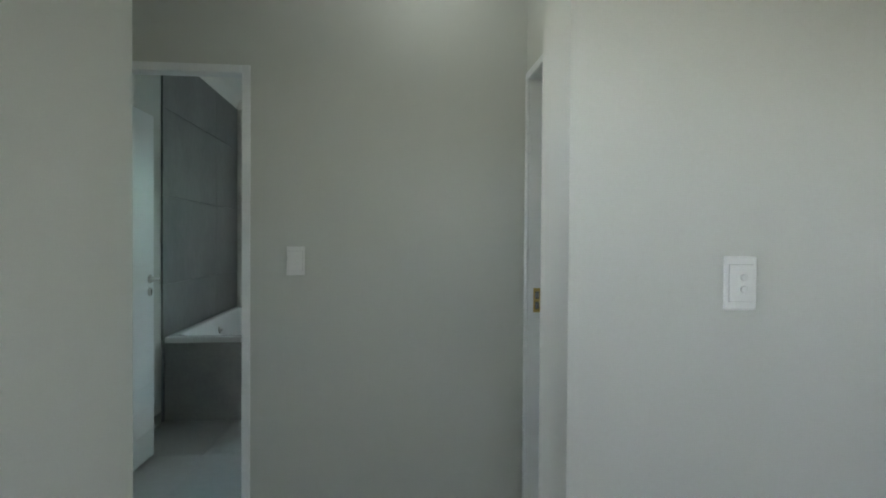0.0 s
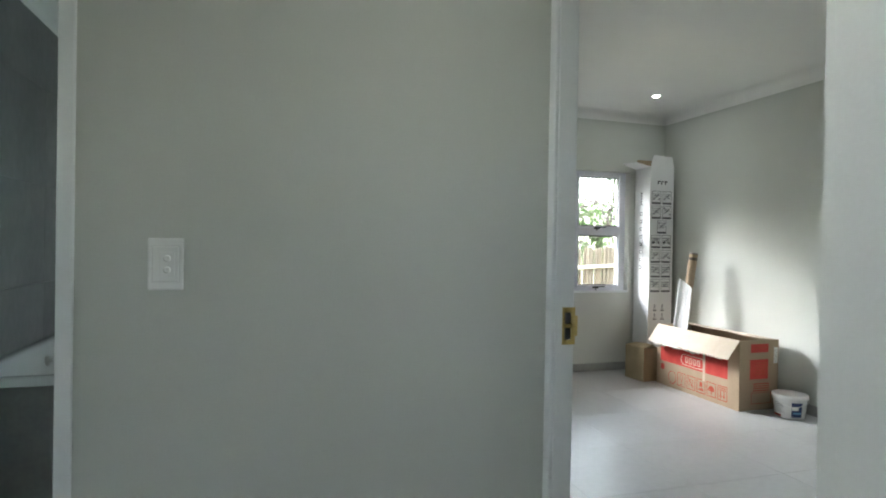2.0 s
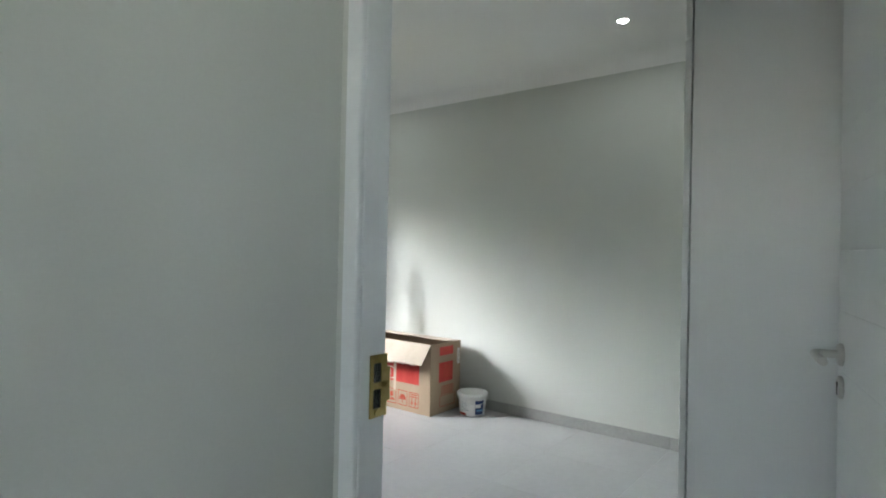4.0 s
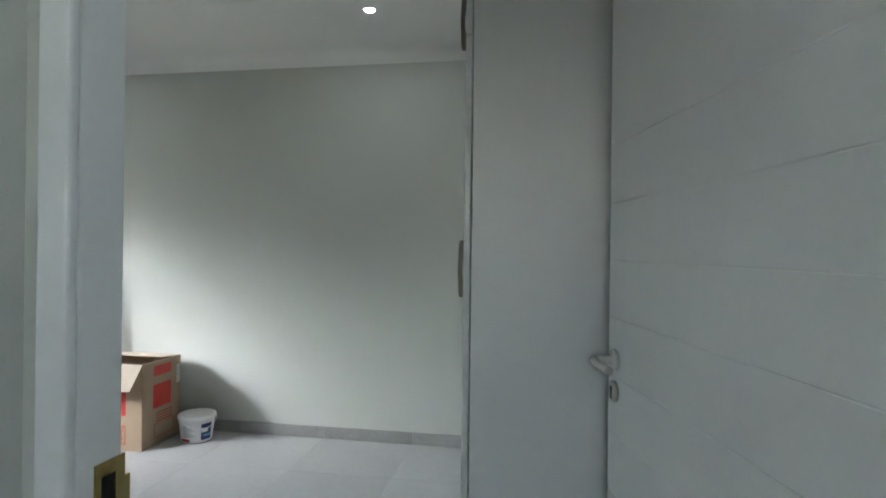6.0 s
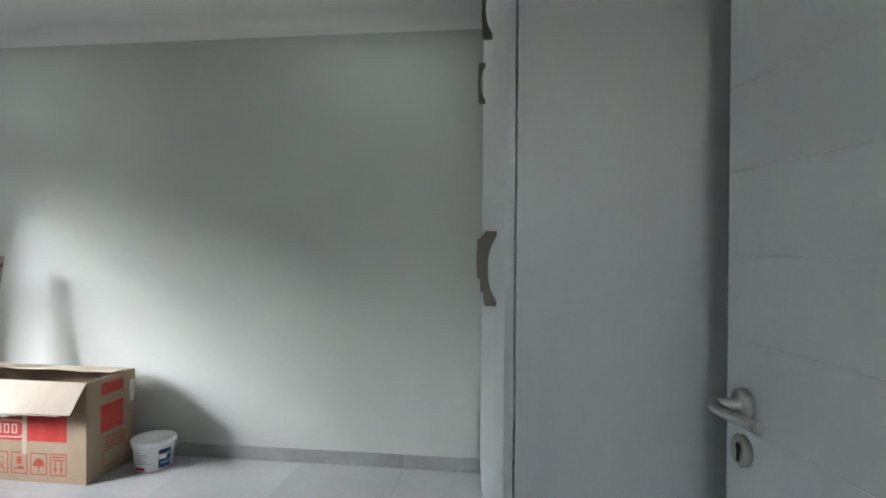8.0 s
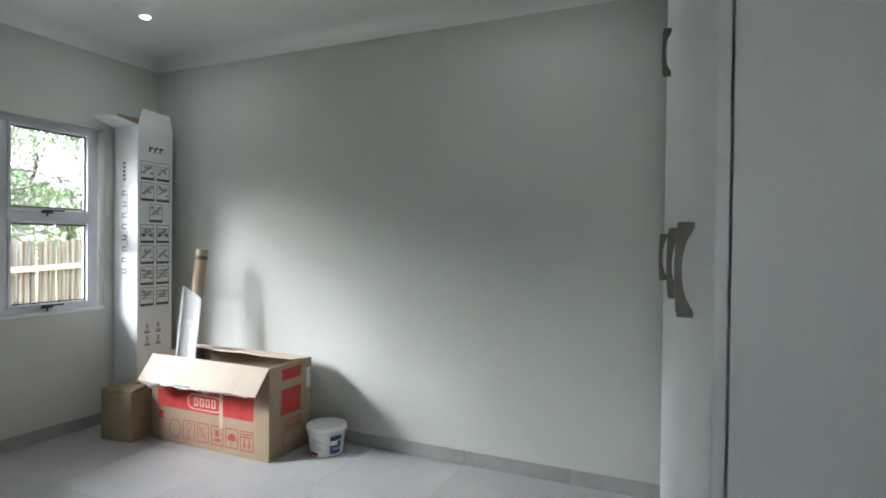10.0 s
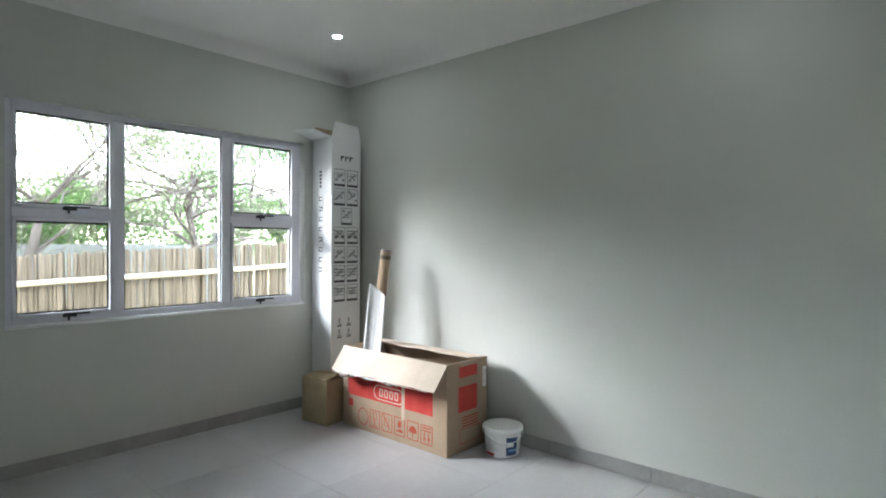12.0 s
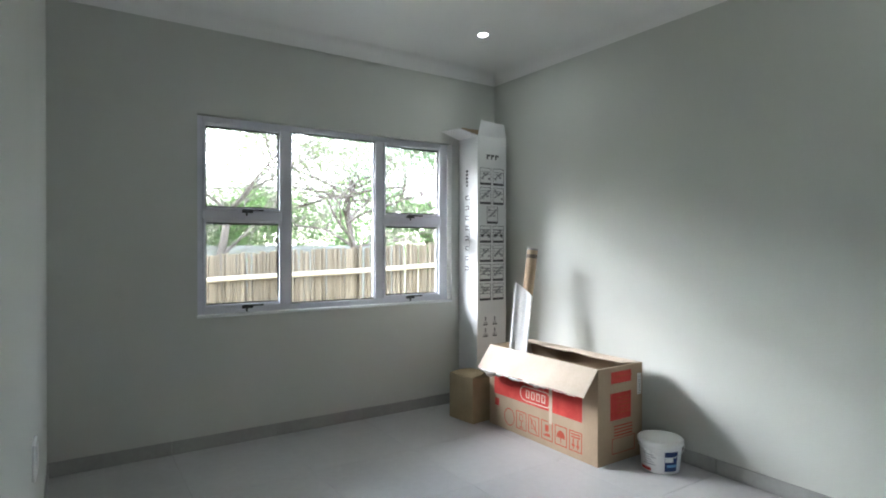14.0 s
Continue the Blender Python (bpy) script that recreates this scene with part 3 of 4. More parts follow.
def sheet(p0, p1, p2, p3, t=0.004, wave=0.0, n=10):
    """A board of thickness t over four corners, its free edge (p3 to p2) a little uneven."""
    bm = bmesh.new()
    p0, p1, p2, p3 = (Vector(p) for p in (p0, p1, p2, p3))
    nrm = (p1 - p0).cross(p3 - p0).normalized()
    grid = []
    for layer in (0, 1):
        rows = []
        for j in range(4):
            row = []
            for i in range(n + 1):
                s, q = i / n, j / 3
                p = (p0 * (1 - s) + p1 * s) * (1 - q) + (p3 * (1 - s) + p2 * s) * q
                bend = wave * q * (math.sin(s * 7.0) * 0.5 + 0.6 * math.sin(s * 17.0 + 1))
                row.append(bm.verts.new(p + nrm * (layer * t + bend * 0.6) + (p3 - p0).normalized() * bend * 0.5 * q))
            rows.append(row)
        grid.append(rows)
    for layer in (0, 1):
        for j in range(3):
            for i in range(n):
                a = grid[layer]
                q = (a[j][i], a[j][i + 1], a[j + 1][i + 1], a[j + 1][i])
                bm.faces.new(q if layer else q[::-1])
    border = [(0, i) for i in range(n + 1)] + [(j, n) for j in range(1, 4)] + [(3, i) for i in range(n - 1, -1, -1)] + [(j, 0) for j in range(2, 0, -1)]
    for (a, b), (c, d) in zip(border, border[1:] + border[:1]):
        bm.faces.new((grid[0][a][b], grid[0][c][d], grid[1][c][d], grid[1][a][b]))
    bmesh.ops.recalc_face_normals(bm, faces=bm.faces[:])
    return bm


carton = thing("appliance_carton", pose(3.792, 1.95, 0), "large open brown cardboard appliance carton with red printing", "cardboard box")
CX, CY, CH = 0.39, 0.97, 0.551
t = 0.006
part("front_wall", box(0, t, 0, CY, 0.001, CH, 0.001), CARD, carton)
part("back_wall", box(CX - t, CX, 0, CY, 0.001, CH, 0.001), CARD, carton)
part("side_wall", box(t, CX - t, 0, t, 0.001, CH, 0.001), CARD, carton)
part("side_wall", box(t, CX - t, CY - t, CY, 0.001, CH, 0.001), CARD, carton)
part("bottom", box(t, CX - t, t, CY - t, 0.001, 0.008), CARD, carton)
part("front_flap", sheet((0.002, 0.0, CH), (0.002, CY - 0.01, CH), (-0.112, CY - 0.01, CH - 0.15), (-0.108, 0.0, CH - 0.142), 0.005, 0.016, 24), CARD_IN, carton, "torn cardboard flap folded outwards")
part("back_flap", sheet((CX - 0.003, CY, CH), (CX - 0.003, 0.0, CH), (CX - 0.17, 0.03, CH + 0.012), (CX - 0.17, CY - 0.03, CH + 0.02), 0.005, 0.006, 16), CARD_IN, carton)
part("side_flap", sheet((0.01, t + 0.002, CH - 0.002), (CX - 0.02, t + 0.002, CH - 0.002), (CX - 0.03, 0.05, CH - 0.16), (0.02, 0.05, CH - 0.16), 0.005, 0.004), CARD_IN, carton)
part("side_flap", sheet((CX - 0.02, CY - t - 0.002, CH), (0.01, CY - t - 0.002, CH), (0.02, CY - 0.06, CH - 0.16), (CX - 0.03, CY - 0.06, CH - 0.16), 0.005, 0.004), CARD_IN, carton)
bm = bmesh.new()
rnd = random.Random(17)
va, vb = [], []
for k in range(41):
    y = 0.06 + (CY - 0.12) * k / 40
    tear = (0.002 + 0.007 * rnd.random()) * (1.3 if y > 0.45 else 0.3)
    va.append(bm.verts.new((-0.1125 + rnd.uniform(-0.002, 0.002), y, CH - 0.146)))
    vb.append(bm.verts.new((-0.116 - 0.3 * tear, y, CH - 0.146 - tear)))
for k in range(40):
    bm.faces.new((va[k], va[k + 1], vb[k + 1], vb[k]))
bmesh.ops.solidify(bm, geom=bm.faces[:], thickness=0.0012)
part("torn_edge", bm, PAPER, carton, "ragged white paper along the torn flap")
FILM = varied(mat("torn_paper_ply", (0.6, 0.55, 0.5), 0.3), (0.45, 0.4, 0.35), (0.75, 0.71, 0.66), 25, 60, 0.3)
rnd = random.Random(31)
for y0, y1 in ((0.70, CY - 0.03), (0.52, 0.68), (0.3, 0.5)):
    bm = bmesh.new()
    rows, n = [], 14
    for k in range(n + 1):
        y = y0 + (y1 - y0) * k / n
        hang = (0.018 + 0.02 * rnd.random()) * math.sin(math.pi * (0.12 + 0.8 * k / n)) * (1.3 if y0 > 0.6 else 0.7)
        rows.append([bm.verts.new((-0.111 + rnd.uniform(-0.004, 0.002), y, CH - 0.143)),
                     bm.verts.new((-0.112 + rnd.uniform(-0.008, 0.006), y, CH - 0.146 - hang * 0.5)),
                     bm.verts.new((-0.104 + rnd.uniform(-0.008, 0.008), y, CH - 0.148 - hang))])
    for p, q in zip(rows, rows[1:]):
        bm.faces.new((p[0], q[0], q[1], p[1]))
        bm.faces.new((p[1], q[1], q[2], p[2]))
    bmesh.ops.solidify(bm, geom=bm.faces[:], thickness=0.0008)
    part("torn_ply", bm, FILM, carton, "crumpled torn ply hanging from the flap")
front = ((0, 0, 0), (0, 1, 0), (0, 0, 1), (-1, 0, 0))
side = ((0, 0, 0), (1, 0, 0), (0, 0, 1), (0, -1, 0))
decal(carton, "red_band", [(0.115, 0.915, 0.224, 0.45)], RED, front, "red printed band")
band = ((-0.0008, 0, 0), (0, 1, 0), (0, 0, 1), (-1, 0, 0))
oval = [(0.41, 0.60, 0.252, 0.259), (0.41, 0.60, 0.343, 0.35)] + arc_marks(0.41, 0.301, -0.045, 0.045, 0.004, -90, 90, 18) + arc_marks(0.60, 0.301, 0.045, 0.045, 0.004, -90, 90, 18)
bars = [(0.415 + 0.048 * k, 0.448 + 0.048 * k, 0.275, 0.327) for k in range(4)]
oval = [(u0, u1, v0 - 0.014, v1 - 0.014) for u0, u1, v0, v1 in oval]
bars = [(u0, u1, v0 - 0.014, v1 - 0.014) for u0, u1, v0, v1 in bars]
decal(carton, "logo", oval + [q for b in bars for q in outline(*b, 0.008)], PALE, band, "pale rounded emblem on the red band")
pict = []
for k, kind in enumerate("arrows umbrella hand barrow glass ring".split()):
    u0 = 0.115 + 0.118 * k
    if kind == "ring":
        pict += arc_marks(u0 + 0.05, 0.13, 0.05, 0.055, 0.0035, 0, 360, 40)
        continue
    pict += outline(u0, u0 + 0.1, 0.075, 0.195, 0.006)
    if kind == "arrows":
        pict += [(u0 + 0.028, u0 + 0.036, 0.09, 0.15), (u0 + 0.064, u0 + 0.072, 0.09, 0.15), (u0 + 0.02, u0 + 0.044, 0.105, 0.115), (u0 + 0.056, u0 + 0.08, 0.105, 0.115), (u0 + 0.015, u0 + 0.085, 0.155, 0.163), (u0 + 0.015, u0 + 0.085, 0.172, 0.18)]
    elif kind == "umbrella":
        pict += [(u0 + 0.047, u0 + 0.053, 0.09, 0.16)] + [(u0 + 0.05 - 0.035 * math.cos(a), u0 + 0.05 + 0.035 * math.cos(a), 0.12 + 0.04 * math.sin(a), 0.127 + 0.04 * math.sin(a)) for a in (0.05, 0.25, 0.45, 0.65, 0.85, 1.1, 1.35)]
    elif kind == "hand":
        pict += [(u0 + 0.02, u0 + 0.08, 0.1, 0.108), (u0 + 0.025, u0 + 0.06, 0.108, 0.118), (u0 + 0.035, u0 + 0.065, 0.13, 0.17)]
    elif kind == "barrow":
        pict += [(u0 + 0.02 + 0.008 * j, u0 + 0.028 + 0.008 * j, 0.09 + 0.011 * j, 0.102 + 0.011 * j) for j in range(8)] + outline(u0 + 0.03, u0 + 0.075, 0.11, 0.165, 0.004)
    else:
        pict += [(u0 + 0.047, u0 + 0.053, 0.09, 0.13), (u0 + 0.03, u0 + 0.07, 0.088, 0.094)] + outline(u0 + 0.033, u0 + 0.067, 0.13, 0.178, 0.004)
decal(carton, "handling_mark", [(u0, u1, v0 - 0.034, v1 - 0.034) for u0, u1, v0, v1 in pict], LINE_RED, front)
decal(carton, "red_square", [(0.862, 0.908, 0.145, 0.195)], RED, front)
decal(carton, "red_square", [(0.11, 0.285, 0.455, 0.522)], RED, side)
decal(carton, "red_square", [(0.105, 0.285, 0.245, 0.40)], RED, side)
decal(carton, "faint_print", [(0.14, 0.30, 0.15 + 0.018 * k, 0.158 + 0.018 * k) for k in range(4)] + outline(0.12, 0.32, 0.05, 0.14, 0.004), LINE_RED, side)
lift = ((0, -0.0008, 0), (1, 0, 0), (0, 0, 1), (0, -1, 0))
decal(carton, "small_print", [(0.16, 0.28 - 0.02 * (k % 2), 0.28 + 0.022 * k, 0.288 + 0.022 * k) for k in range(5)] + [(0.15, 0.29, 0.49, 0.497)], LINE_RED, lift)
decal(carton, "sticker", [(0.343, 0.38, 0.365, 0.49)], PAPER, side, "white barcode sticker")
decal(carton, "barcode", [(0.349, 0.374, 0.372 + 0.011 * k, 0.374 + 0.011 * k) for k in range(10)], INK, lift)
decal(carton, "tape", [(0.355, 0.382, 0.15, 0.42)], TAPE, ((-0.0016, 0, 0), (0, 1, 0), (0, 0, 1), (-1, 0, 0)), "strip of clear tape")

# small carton beside it, turned a little
small = thing("small_carton", pose(3.64, 3.195, 0, 0, 0, -84), "small closed bulging olive-brown cardboard carton on the tiles", "cardboard box")
bm = box(0, 0.25, 0, 0.22, 0.001, 0.315)
bmesh.ops.subdivide_edges(bm, edges=bm.edges[:], cuts=7, use_grid_fill=True)
for v in bm.verts:
    u, w, h = v.co.x / 0.25, v.co.y / 0.22, v.co.z / 0.315
    puff = 0.055 * u * (1 - u) * h * (1.2 - h)
    v.co.y += puff * (2 * w - 1) * 0.9
    v.co.x += 0.035 * w * (1 - w) * (2 * u - 1) * h * (1.2 - h)
    v.co.z += 0.006 * h * math.sin(9 * u + 5 * w)
part("body", bm, CARD_OLD, small)
part("flap", sheet((0.002, 0.0, 0.319), (0.248, 0.0, 0.319), (0.246, 0.108, 0.336), (0.003, 0.106, 0.329), 0.004, 0.004), CARD_OLD, small)
part("flap", sheet((0.248, 0.22, 0.319), (0.002, 0.22, 0.319), (0.003, 0.114, 0.33), (0.246, 0.115, 0.34), 0.004, 0.004), CARD_OLD, small)

# tall white carton of mouldings in the corner
tall = thing("moulding_carton", pose(3.913, 3.222, 0), "tall white cardboard carton of mouldings with printed pictograms", "cardboard box")
TX, TY, TH = 0.28, 0.243, 2.08
for a in ((0, TX, 0, 0.005), (0, TX, TY - 0.005, TY), (0, 0.005, 0.005, TY - 0.005), (TX - 0.005, TX, 0.005, TY - 0.005)):
    part("side_panel", box(*a, 0.001, TH, 0.0012), WCARD, tall)
part("bottom", box(0.005, TX - 0.005, 0.005, TY - 0.005, 0.001, 0.01), WCARD, tall)
bm = sheet((0.0, 0.002, TH), (TX, 0.002, TH), (TX - 0.03, -0.004, TH + 0.105), (0.025, -0.006, TH + 0.115), 0.004, 0.003)
part("flap", bm, WCARD, tall)
part("flap", sheet((0.002, TY, TH), (0.002, 0.0, TH), (-0.16, 0.01, TH + 0.035), (-0.165, TY, TH + 0.05), 0.004, 0.006), WCARD, tall, "white flap standing out sideways")
part("flap", sheet((TX, TY - 0.002, TH), (0.0, TY - 0.002, TH), (0.02, TY - 0.004, TH + 0.1), (TX - 0.02, TY - 0.004, TH + 0.1), 0.004, 0.003), CARD, tall, "brown inner flap")
face = ((0, 0, 0), (1, 0, 0), (0, 0, 1), (0, -1, 0))
frames_, tones, darks = [], [], []
rnd = random.Random(11)
for row, z1 in enumerate([1.838 - 0.1475 * k for k in range(7)]):
    for u0 in ((0.09,) if row == 2 else (0.022, 0.148)):
        u1, z0 = u0 + 0.106, z1 - 0.130
        frames_ += outline(u0, u1, z0, z1, 0.0035)
        darks += [(u0, u1, z0 - 0.0005, z0 + 0.017)] + ([(u0 + 0.01, u0 + 0.04, z0 + 0.05, z0 + 0.066), (u0 + 0.066, u1 - 0.01, z0 + 0.05, z0 + 0.066)] if row == 3 else [])
        for j in range(5):
            a = u0 + 0.012 + 0.016 * j
            zz = z0 + 0.04 + (0.014 * j if rnd.random() < 0.5 else 0.014 * (4 - j))
            tones += [(a, a + 0.022, zz, zz + rnd.uniform(0.006, 0.02))]
        tones += [(u0 + 0.012 + 0.011 * j, u0 + 0.03 + 0.011 * j, z0 + 0.05 + 0.008 * j, z0 + 0.058 + 0.008 * j) for j in range(6)]
        tones += [(u0 + 0.008, u1 - 0.02 * rnd.random() - 0.006, z1 - 0.03 - 0.02 * j, z1 - 0.026 - 0.02 * j) for j in range(2)]
        if row in (3, 5, 6):
            tones += [(u0 + 0.006, u1 - 0.006, z0 + 0.05 + 0.022 * j, z0 + 0.056 + 0.022 * j) for j in range(3)]
for z in (0.648, 0.56):
    for u0 in (0.06, 0.15):
        tones += [(u0, u0 + 0.035, z, z + 0.008), (u0 + 0.01, u0 + 0.025, z + 0.015, z + 0.05)]
        darks += [(u0 - 0.004, u0 + 0.04, z - 0.016, z - 0.006)]
decal(tall, "printed_frame", frames_, INK, face)
decal(tall, "printed_drawing", tones, INK_GREY, face)
decal(tall, "printed_caption", darks, INK, ((0, -0.0007, 0), (1, 0, 0), (0, 0, 1), (0, -1, 0)))
decal(tall, "emblem", [q for k in range(3) for q in ((0.085 + 0.042 * k, 0.098 + 0.042 * k, 1.905, 1.942), (0.098 + 0.042 * k, 0.118 + 0.042 * k, 1.928, 1.942))], INK, face)
left = ((0, TY, 0), (0, -1, 0), (0, 0, 1), (-1, 0, 0))
glyphs = []
for k in range(8):
    z = 1.05 + 0.078 * k
    glyphs += [(0.085, 0.128, z, z + 0.008), (0.085, 0.128, z + 0.026, z + 0.034)] + ([(0.085, 0.093, z + 0.008, z + 0.026)] if k % 3 else [(0.12, 0.128, z + 0.008, z + 0.026)])
glyphs += [(0.092, 0.12, 1.70 + 0.028 * k, 1.718 + 0.028 * k) for k in range(5)] + [(0.138, 0.14, 1.03, 1.62)]
decal(tall, "side_print", glyphs, INK, left)

# things leaning in the open carton
BROWN_INK = varied(mat("dark_brown_print", (0.1, 0.075, 0.05), 0.7), (0.08, 0.06, 0.045), (0.14, 0.11, 0.08), 12, 90, 0.0)
tube = thing("cardboard_tube", pose(0, 0, 0), "brown cardboard tube leaning out of the carton", "tube")
a, b = Vector((3.915, 2.805, 0.045)), Vector((4.074, 2.788, 1.223))
w = (b - a).normalized()
bm = add_tube(bmesh.new(), [a, b], 0.038, 24, False)
add_tube(bm, [b, a], 0.033, 24, False)
part("tube", bm, CARD, tube)
part("end_cap", add_tube(bmesh.new(), [b - w * 0.03, b - w * 0.006], 0.0325, 24), CARD_IN, tube)
bm = add_tube(bmesh.new(), [b - w * 0.07, b - w * 0.042], 0.0386, 24, False)
part("band", bm, BROWN_INK, tube, "dark printed band")
part("rim_band", add_tube(bmesh.new(), [b - w * 0.012, b - w * 0.002], 0.0385, 24, False), INK_GREY, tube)
rnd = random.Random(23)
bm = bmesh.new()
side_a = w.cross(Vector((0, 0, 1))).normalized()
side_b = w.cross(side_a)
for k in range(46):
    q, far = rnd.uniform(2.0, 5.2), rnd.uniform(0.22, 0.62)
    step = rnd.uniform(0.08, 0.22)
    corners = [b - w * (far + dz) + (side_a * math.cos(q + dq) + side_b * math.sin(q + dq)) * 0.0384 for dq, dz in ((0, 0), (step, 0), (step, 0.007), (0, 0.007))]
    bm.faces.new([bm.verts.new(c) for c in corners])
tagged(part("print", bm, INK_GREY, tube, "speckled grey printing"), "", "", "", "stuff")

strip = thing("moulding_offcut", pose(0, 0, 0), "white curved moulding offcut leaning in the carton", "moulding")
a, b = Vector((3.856, 2.768, 0.012)), Vector((3.95, 2.745, 0.945))
w = (b - a).normalized()
s = Vector((0.42, -0.91, 0)).normalized()
s = (s - w * s.dot(w)).normalized()
o = s.cross(w)
bm = bmesh.new()
prof = []
for k in range(9):
    q = radians(-80 + 20 * k)
    prof.append(s * 0.068 * math.sin(q) + o * (-0.022 * math.cos(q)))
prof += [p * 0.82 for p in prof[::-1]]
low = [bm.verts.new(a + p) for p in prof]
top = [bm.verts.new(b + p + w * (0.03 * (p.dot(s)) / -0.05)) for p in prof]
for k in range(len(prof)):
    f = bm.faces.new((low[k], low[(k + 1) % len(prof)], top[(k + 1) % len(prof)], top[k]))
for k in range(8):
    bm.faces.new((top[k], top[k + 1], top[16 - k], top[17 - k]))
bmesh.ops.recalc_face_normals(bm, faces=bm.faces[:])
part("moulding", bm, WCARD, strip)

# paint bucket
BLUE = mat("blue_print", (0.02, 0.05, 0.16), 0.4)
bucket = thing("paint_bucket", pose(4.09, 1.76, 0, 0, 0, -8) @ Matrix.Scale(0.945, 4), "white plastic bucket with lid and blue label", "bucket")
part("pail", add_lathe(bmesh.new(), [(0.1, 0.001), (0.106, 0.006), (0.12, 0.16), (0.124, 0.162), (0.124, 0.17)], 40), PLASTIC, bucket)
part("lid", add_lathe(bmesh.new(), [(0.128, 0.158), (0.13, 0.162), (0.13, 0.18), (0.125, 0.186), (0.116, 0.186), (0.112, 0.181), (0.02, 0.183)], 40), PLASTIC, bucket)


def wrap(a0, a1, z0, z1, lift=0.0008):
    bm = bmesh.new()
    n = max(3, int(abs(a1 - a0) / 5))
    cols = []
    for k in range(n + 1):
        a = radians(a0 + (a1 - a0) * k / n)
        cols.append([bm.verts.new(((0.106 + (z - 0.006) * 0.0909 + lift) * math.cos(a), (0.106 + (z - 0.006) * 0.0909 + lift) * math.sin(a), z)) for z in (z0, z1)])
    for p, q in zip(cols, cols[1:]):
        bm.faces.new((p[0], q[0], q[1], p[1]))
    return bm


part("label", wrap(-125, -85, 0.02, 0.135), BLUE, bucket, "dark blue label")
part("label_stripe", wrap(-124, -100, 0.075, 0.105, 0.0014), PAPER, bucket)
part("label_stripe", wrap(-118, -86, 0.045, 0.06, 0.0014), mat("light_blue_print", (0.15, 0.35, 0.6), 0.4), bucket)
part("label_foot", wrap(-205, -165, 0.012, 0.03), RED, bucket, "dark red strip")
for k in range(6):
    part("print_line", wrap(-190 + 3 * (k % 2), -150 - 6 * (k % 3), 0.05 + 0.014 * k, 0.054 + 0.014 * k), INK_GREY, bucket)
part("handle", add_tube(bmesh.new(), [(0.131 * math.cos(q), 0.131 * math.sin(q), 0.15 - 0.045 * math.sin(q - 2.6) ** 2) for q in [2.6 + math.pi * k / 24 for k in range(25)]], 0.0025, 6), PLASTIC, bucket)

# ---- outside the window ----
GRASS = varied(mat("dry_grass_ground", (0.12, 0.12, 0.05), 0.95, spec=0.1), (0.16, 0.145, 0.085), (0.36, 0.32, 0.23), 1.5, 30, 0.6, distance=0.03)
structure("ground", box(-400, 400, -400, 400, -0.75, -0.35), GRASS, "dry grassy ground outside the house", "ground")
BARK = varied(mat("grey_bark", (0.13, 0.11, 0.1), 0.95, spec=0.1), (0.045, 0.038, 0.034), (0.13, 0.11, 0.1), 6, 40, 0.6, (1, 1, 0.3), distance=0.02)
POLE = varied(mat("weathered_latte", (0.3, 0.24, 0.17), 0.9, spec=0.1), (0.05, 0.039, 0.027), (0.165, 0.132, 0.096), 3, 40, 0.5, (1, 1, 0.15), None, 1.0, 0.006)
RAIL = varied(mat("peeled_pole", (0.5, 0.43, 0.33), 0.8, spec=0.2), (0.29, 0.245, 0.185), (0.42, 0.365, 0.29), 6, 50, 0.3, (0.2, 0.2, 1))
CONCRETE = varied(mat("grey_concrete", (0.3, 0.31, 0.31), 0.9), (0.13, 0.135, 0.13), (0.2, 0.205, 0.2), 2, 40, 0.3)


def leaf_material(name, a, b):
    m = varied(mat(name, a, 0.6, spec=0.2), a, b, 0.8, 9, 0.0)
    n, ln = m.node_tree.nodes, m.node_tree.links.new
    tl, mx = n.new("ShaderNodeBsdfTranslucent"), n.new("ShaderNodeMixShader")
    tl.inputs["Color"].default_value = (*b, 1)
    mx.inputs[0].default_value = 0.5
    ln(n["Principled BSDF"].outputs[0], mx.inputs[1]), ln(tl.outputs[0], mx.inputs[2])
    ln(mx.outputs[0], n["Material Output"].inputs[0])
    return m


LEAF = leaf_material("acacia_leaf", (0.085, 0.11, 0.055), (0.16, 0.19, 0.1))
HEDGE = leaf_material("shrub_leaf", (0.05, 0.11, 0.03), (0.1, 0.19, 0.055))
FIR = leaf_material("dark_needle", (0.045, 0.085, 0.035), (0.085, 0.145, 0.055))

# pole fence: upright split poles wired to round rails
FA, FB = Vector((2.82, 7.79, 1.10)), Vector((5.94, 6.90, 1.275))
run = (FB - FA) / (FB - FA).xy.length
fence = tagged(new("pole_fence"), "weathered upright pole fence with peeled rails", "fence")
rnd = random.Random(3)
shapes = []
for k in range(9):
    bm = add_tube(bmesh.new(), [(0, 0, 0), (rnd.uniform(-0.01, 0.01), rnd.uniform(-0.01, 0.01), 0.8), (rnd.uniform(-0.012, 0.012), 0, 1.62 + rnd.uniform(-0.03, 0.03))],
                  [0.034, 0.031, rnd.uniform(0.02, 0.027)], 7)
    me = bpy.data.meshes.new("pole")
    bm.to_mesh(me)
    bm.free()
    me.materials.append(POLE)
    shapes.append(me)
d = -2.6
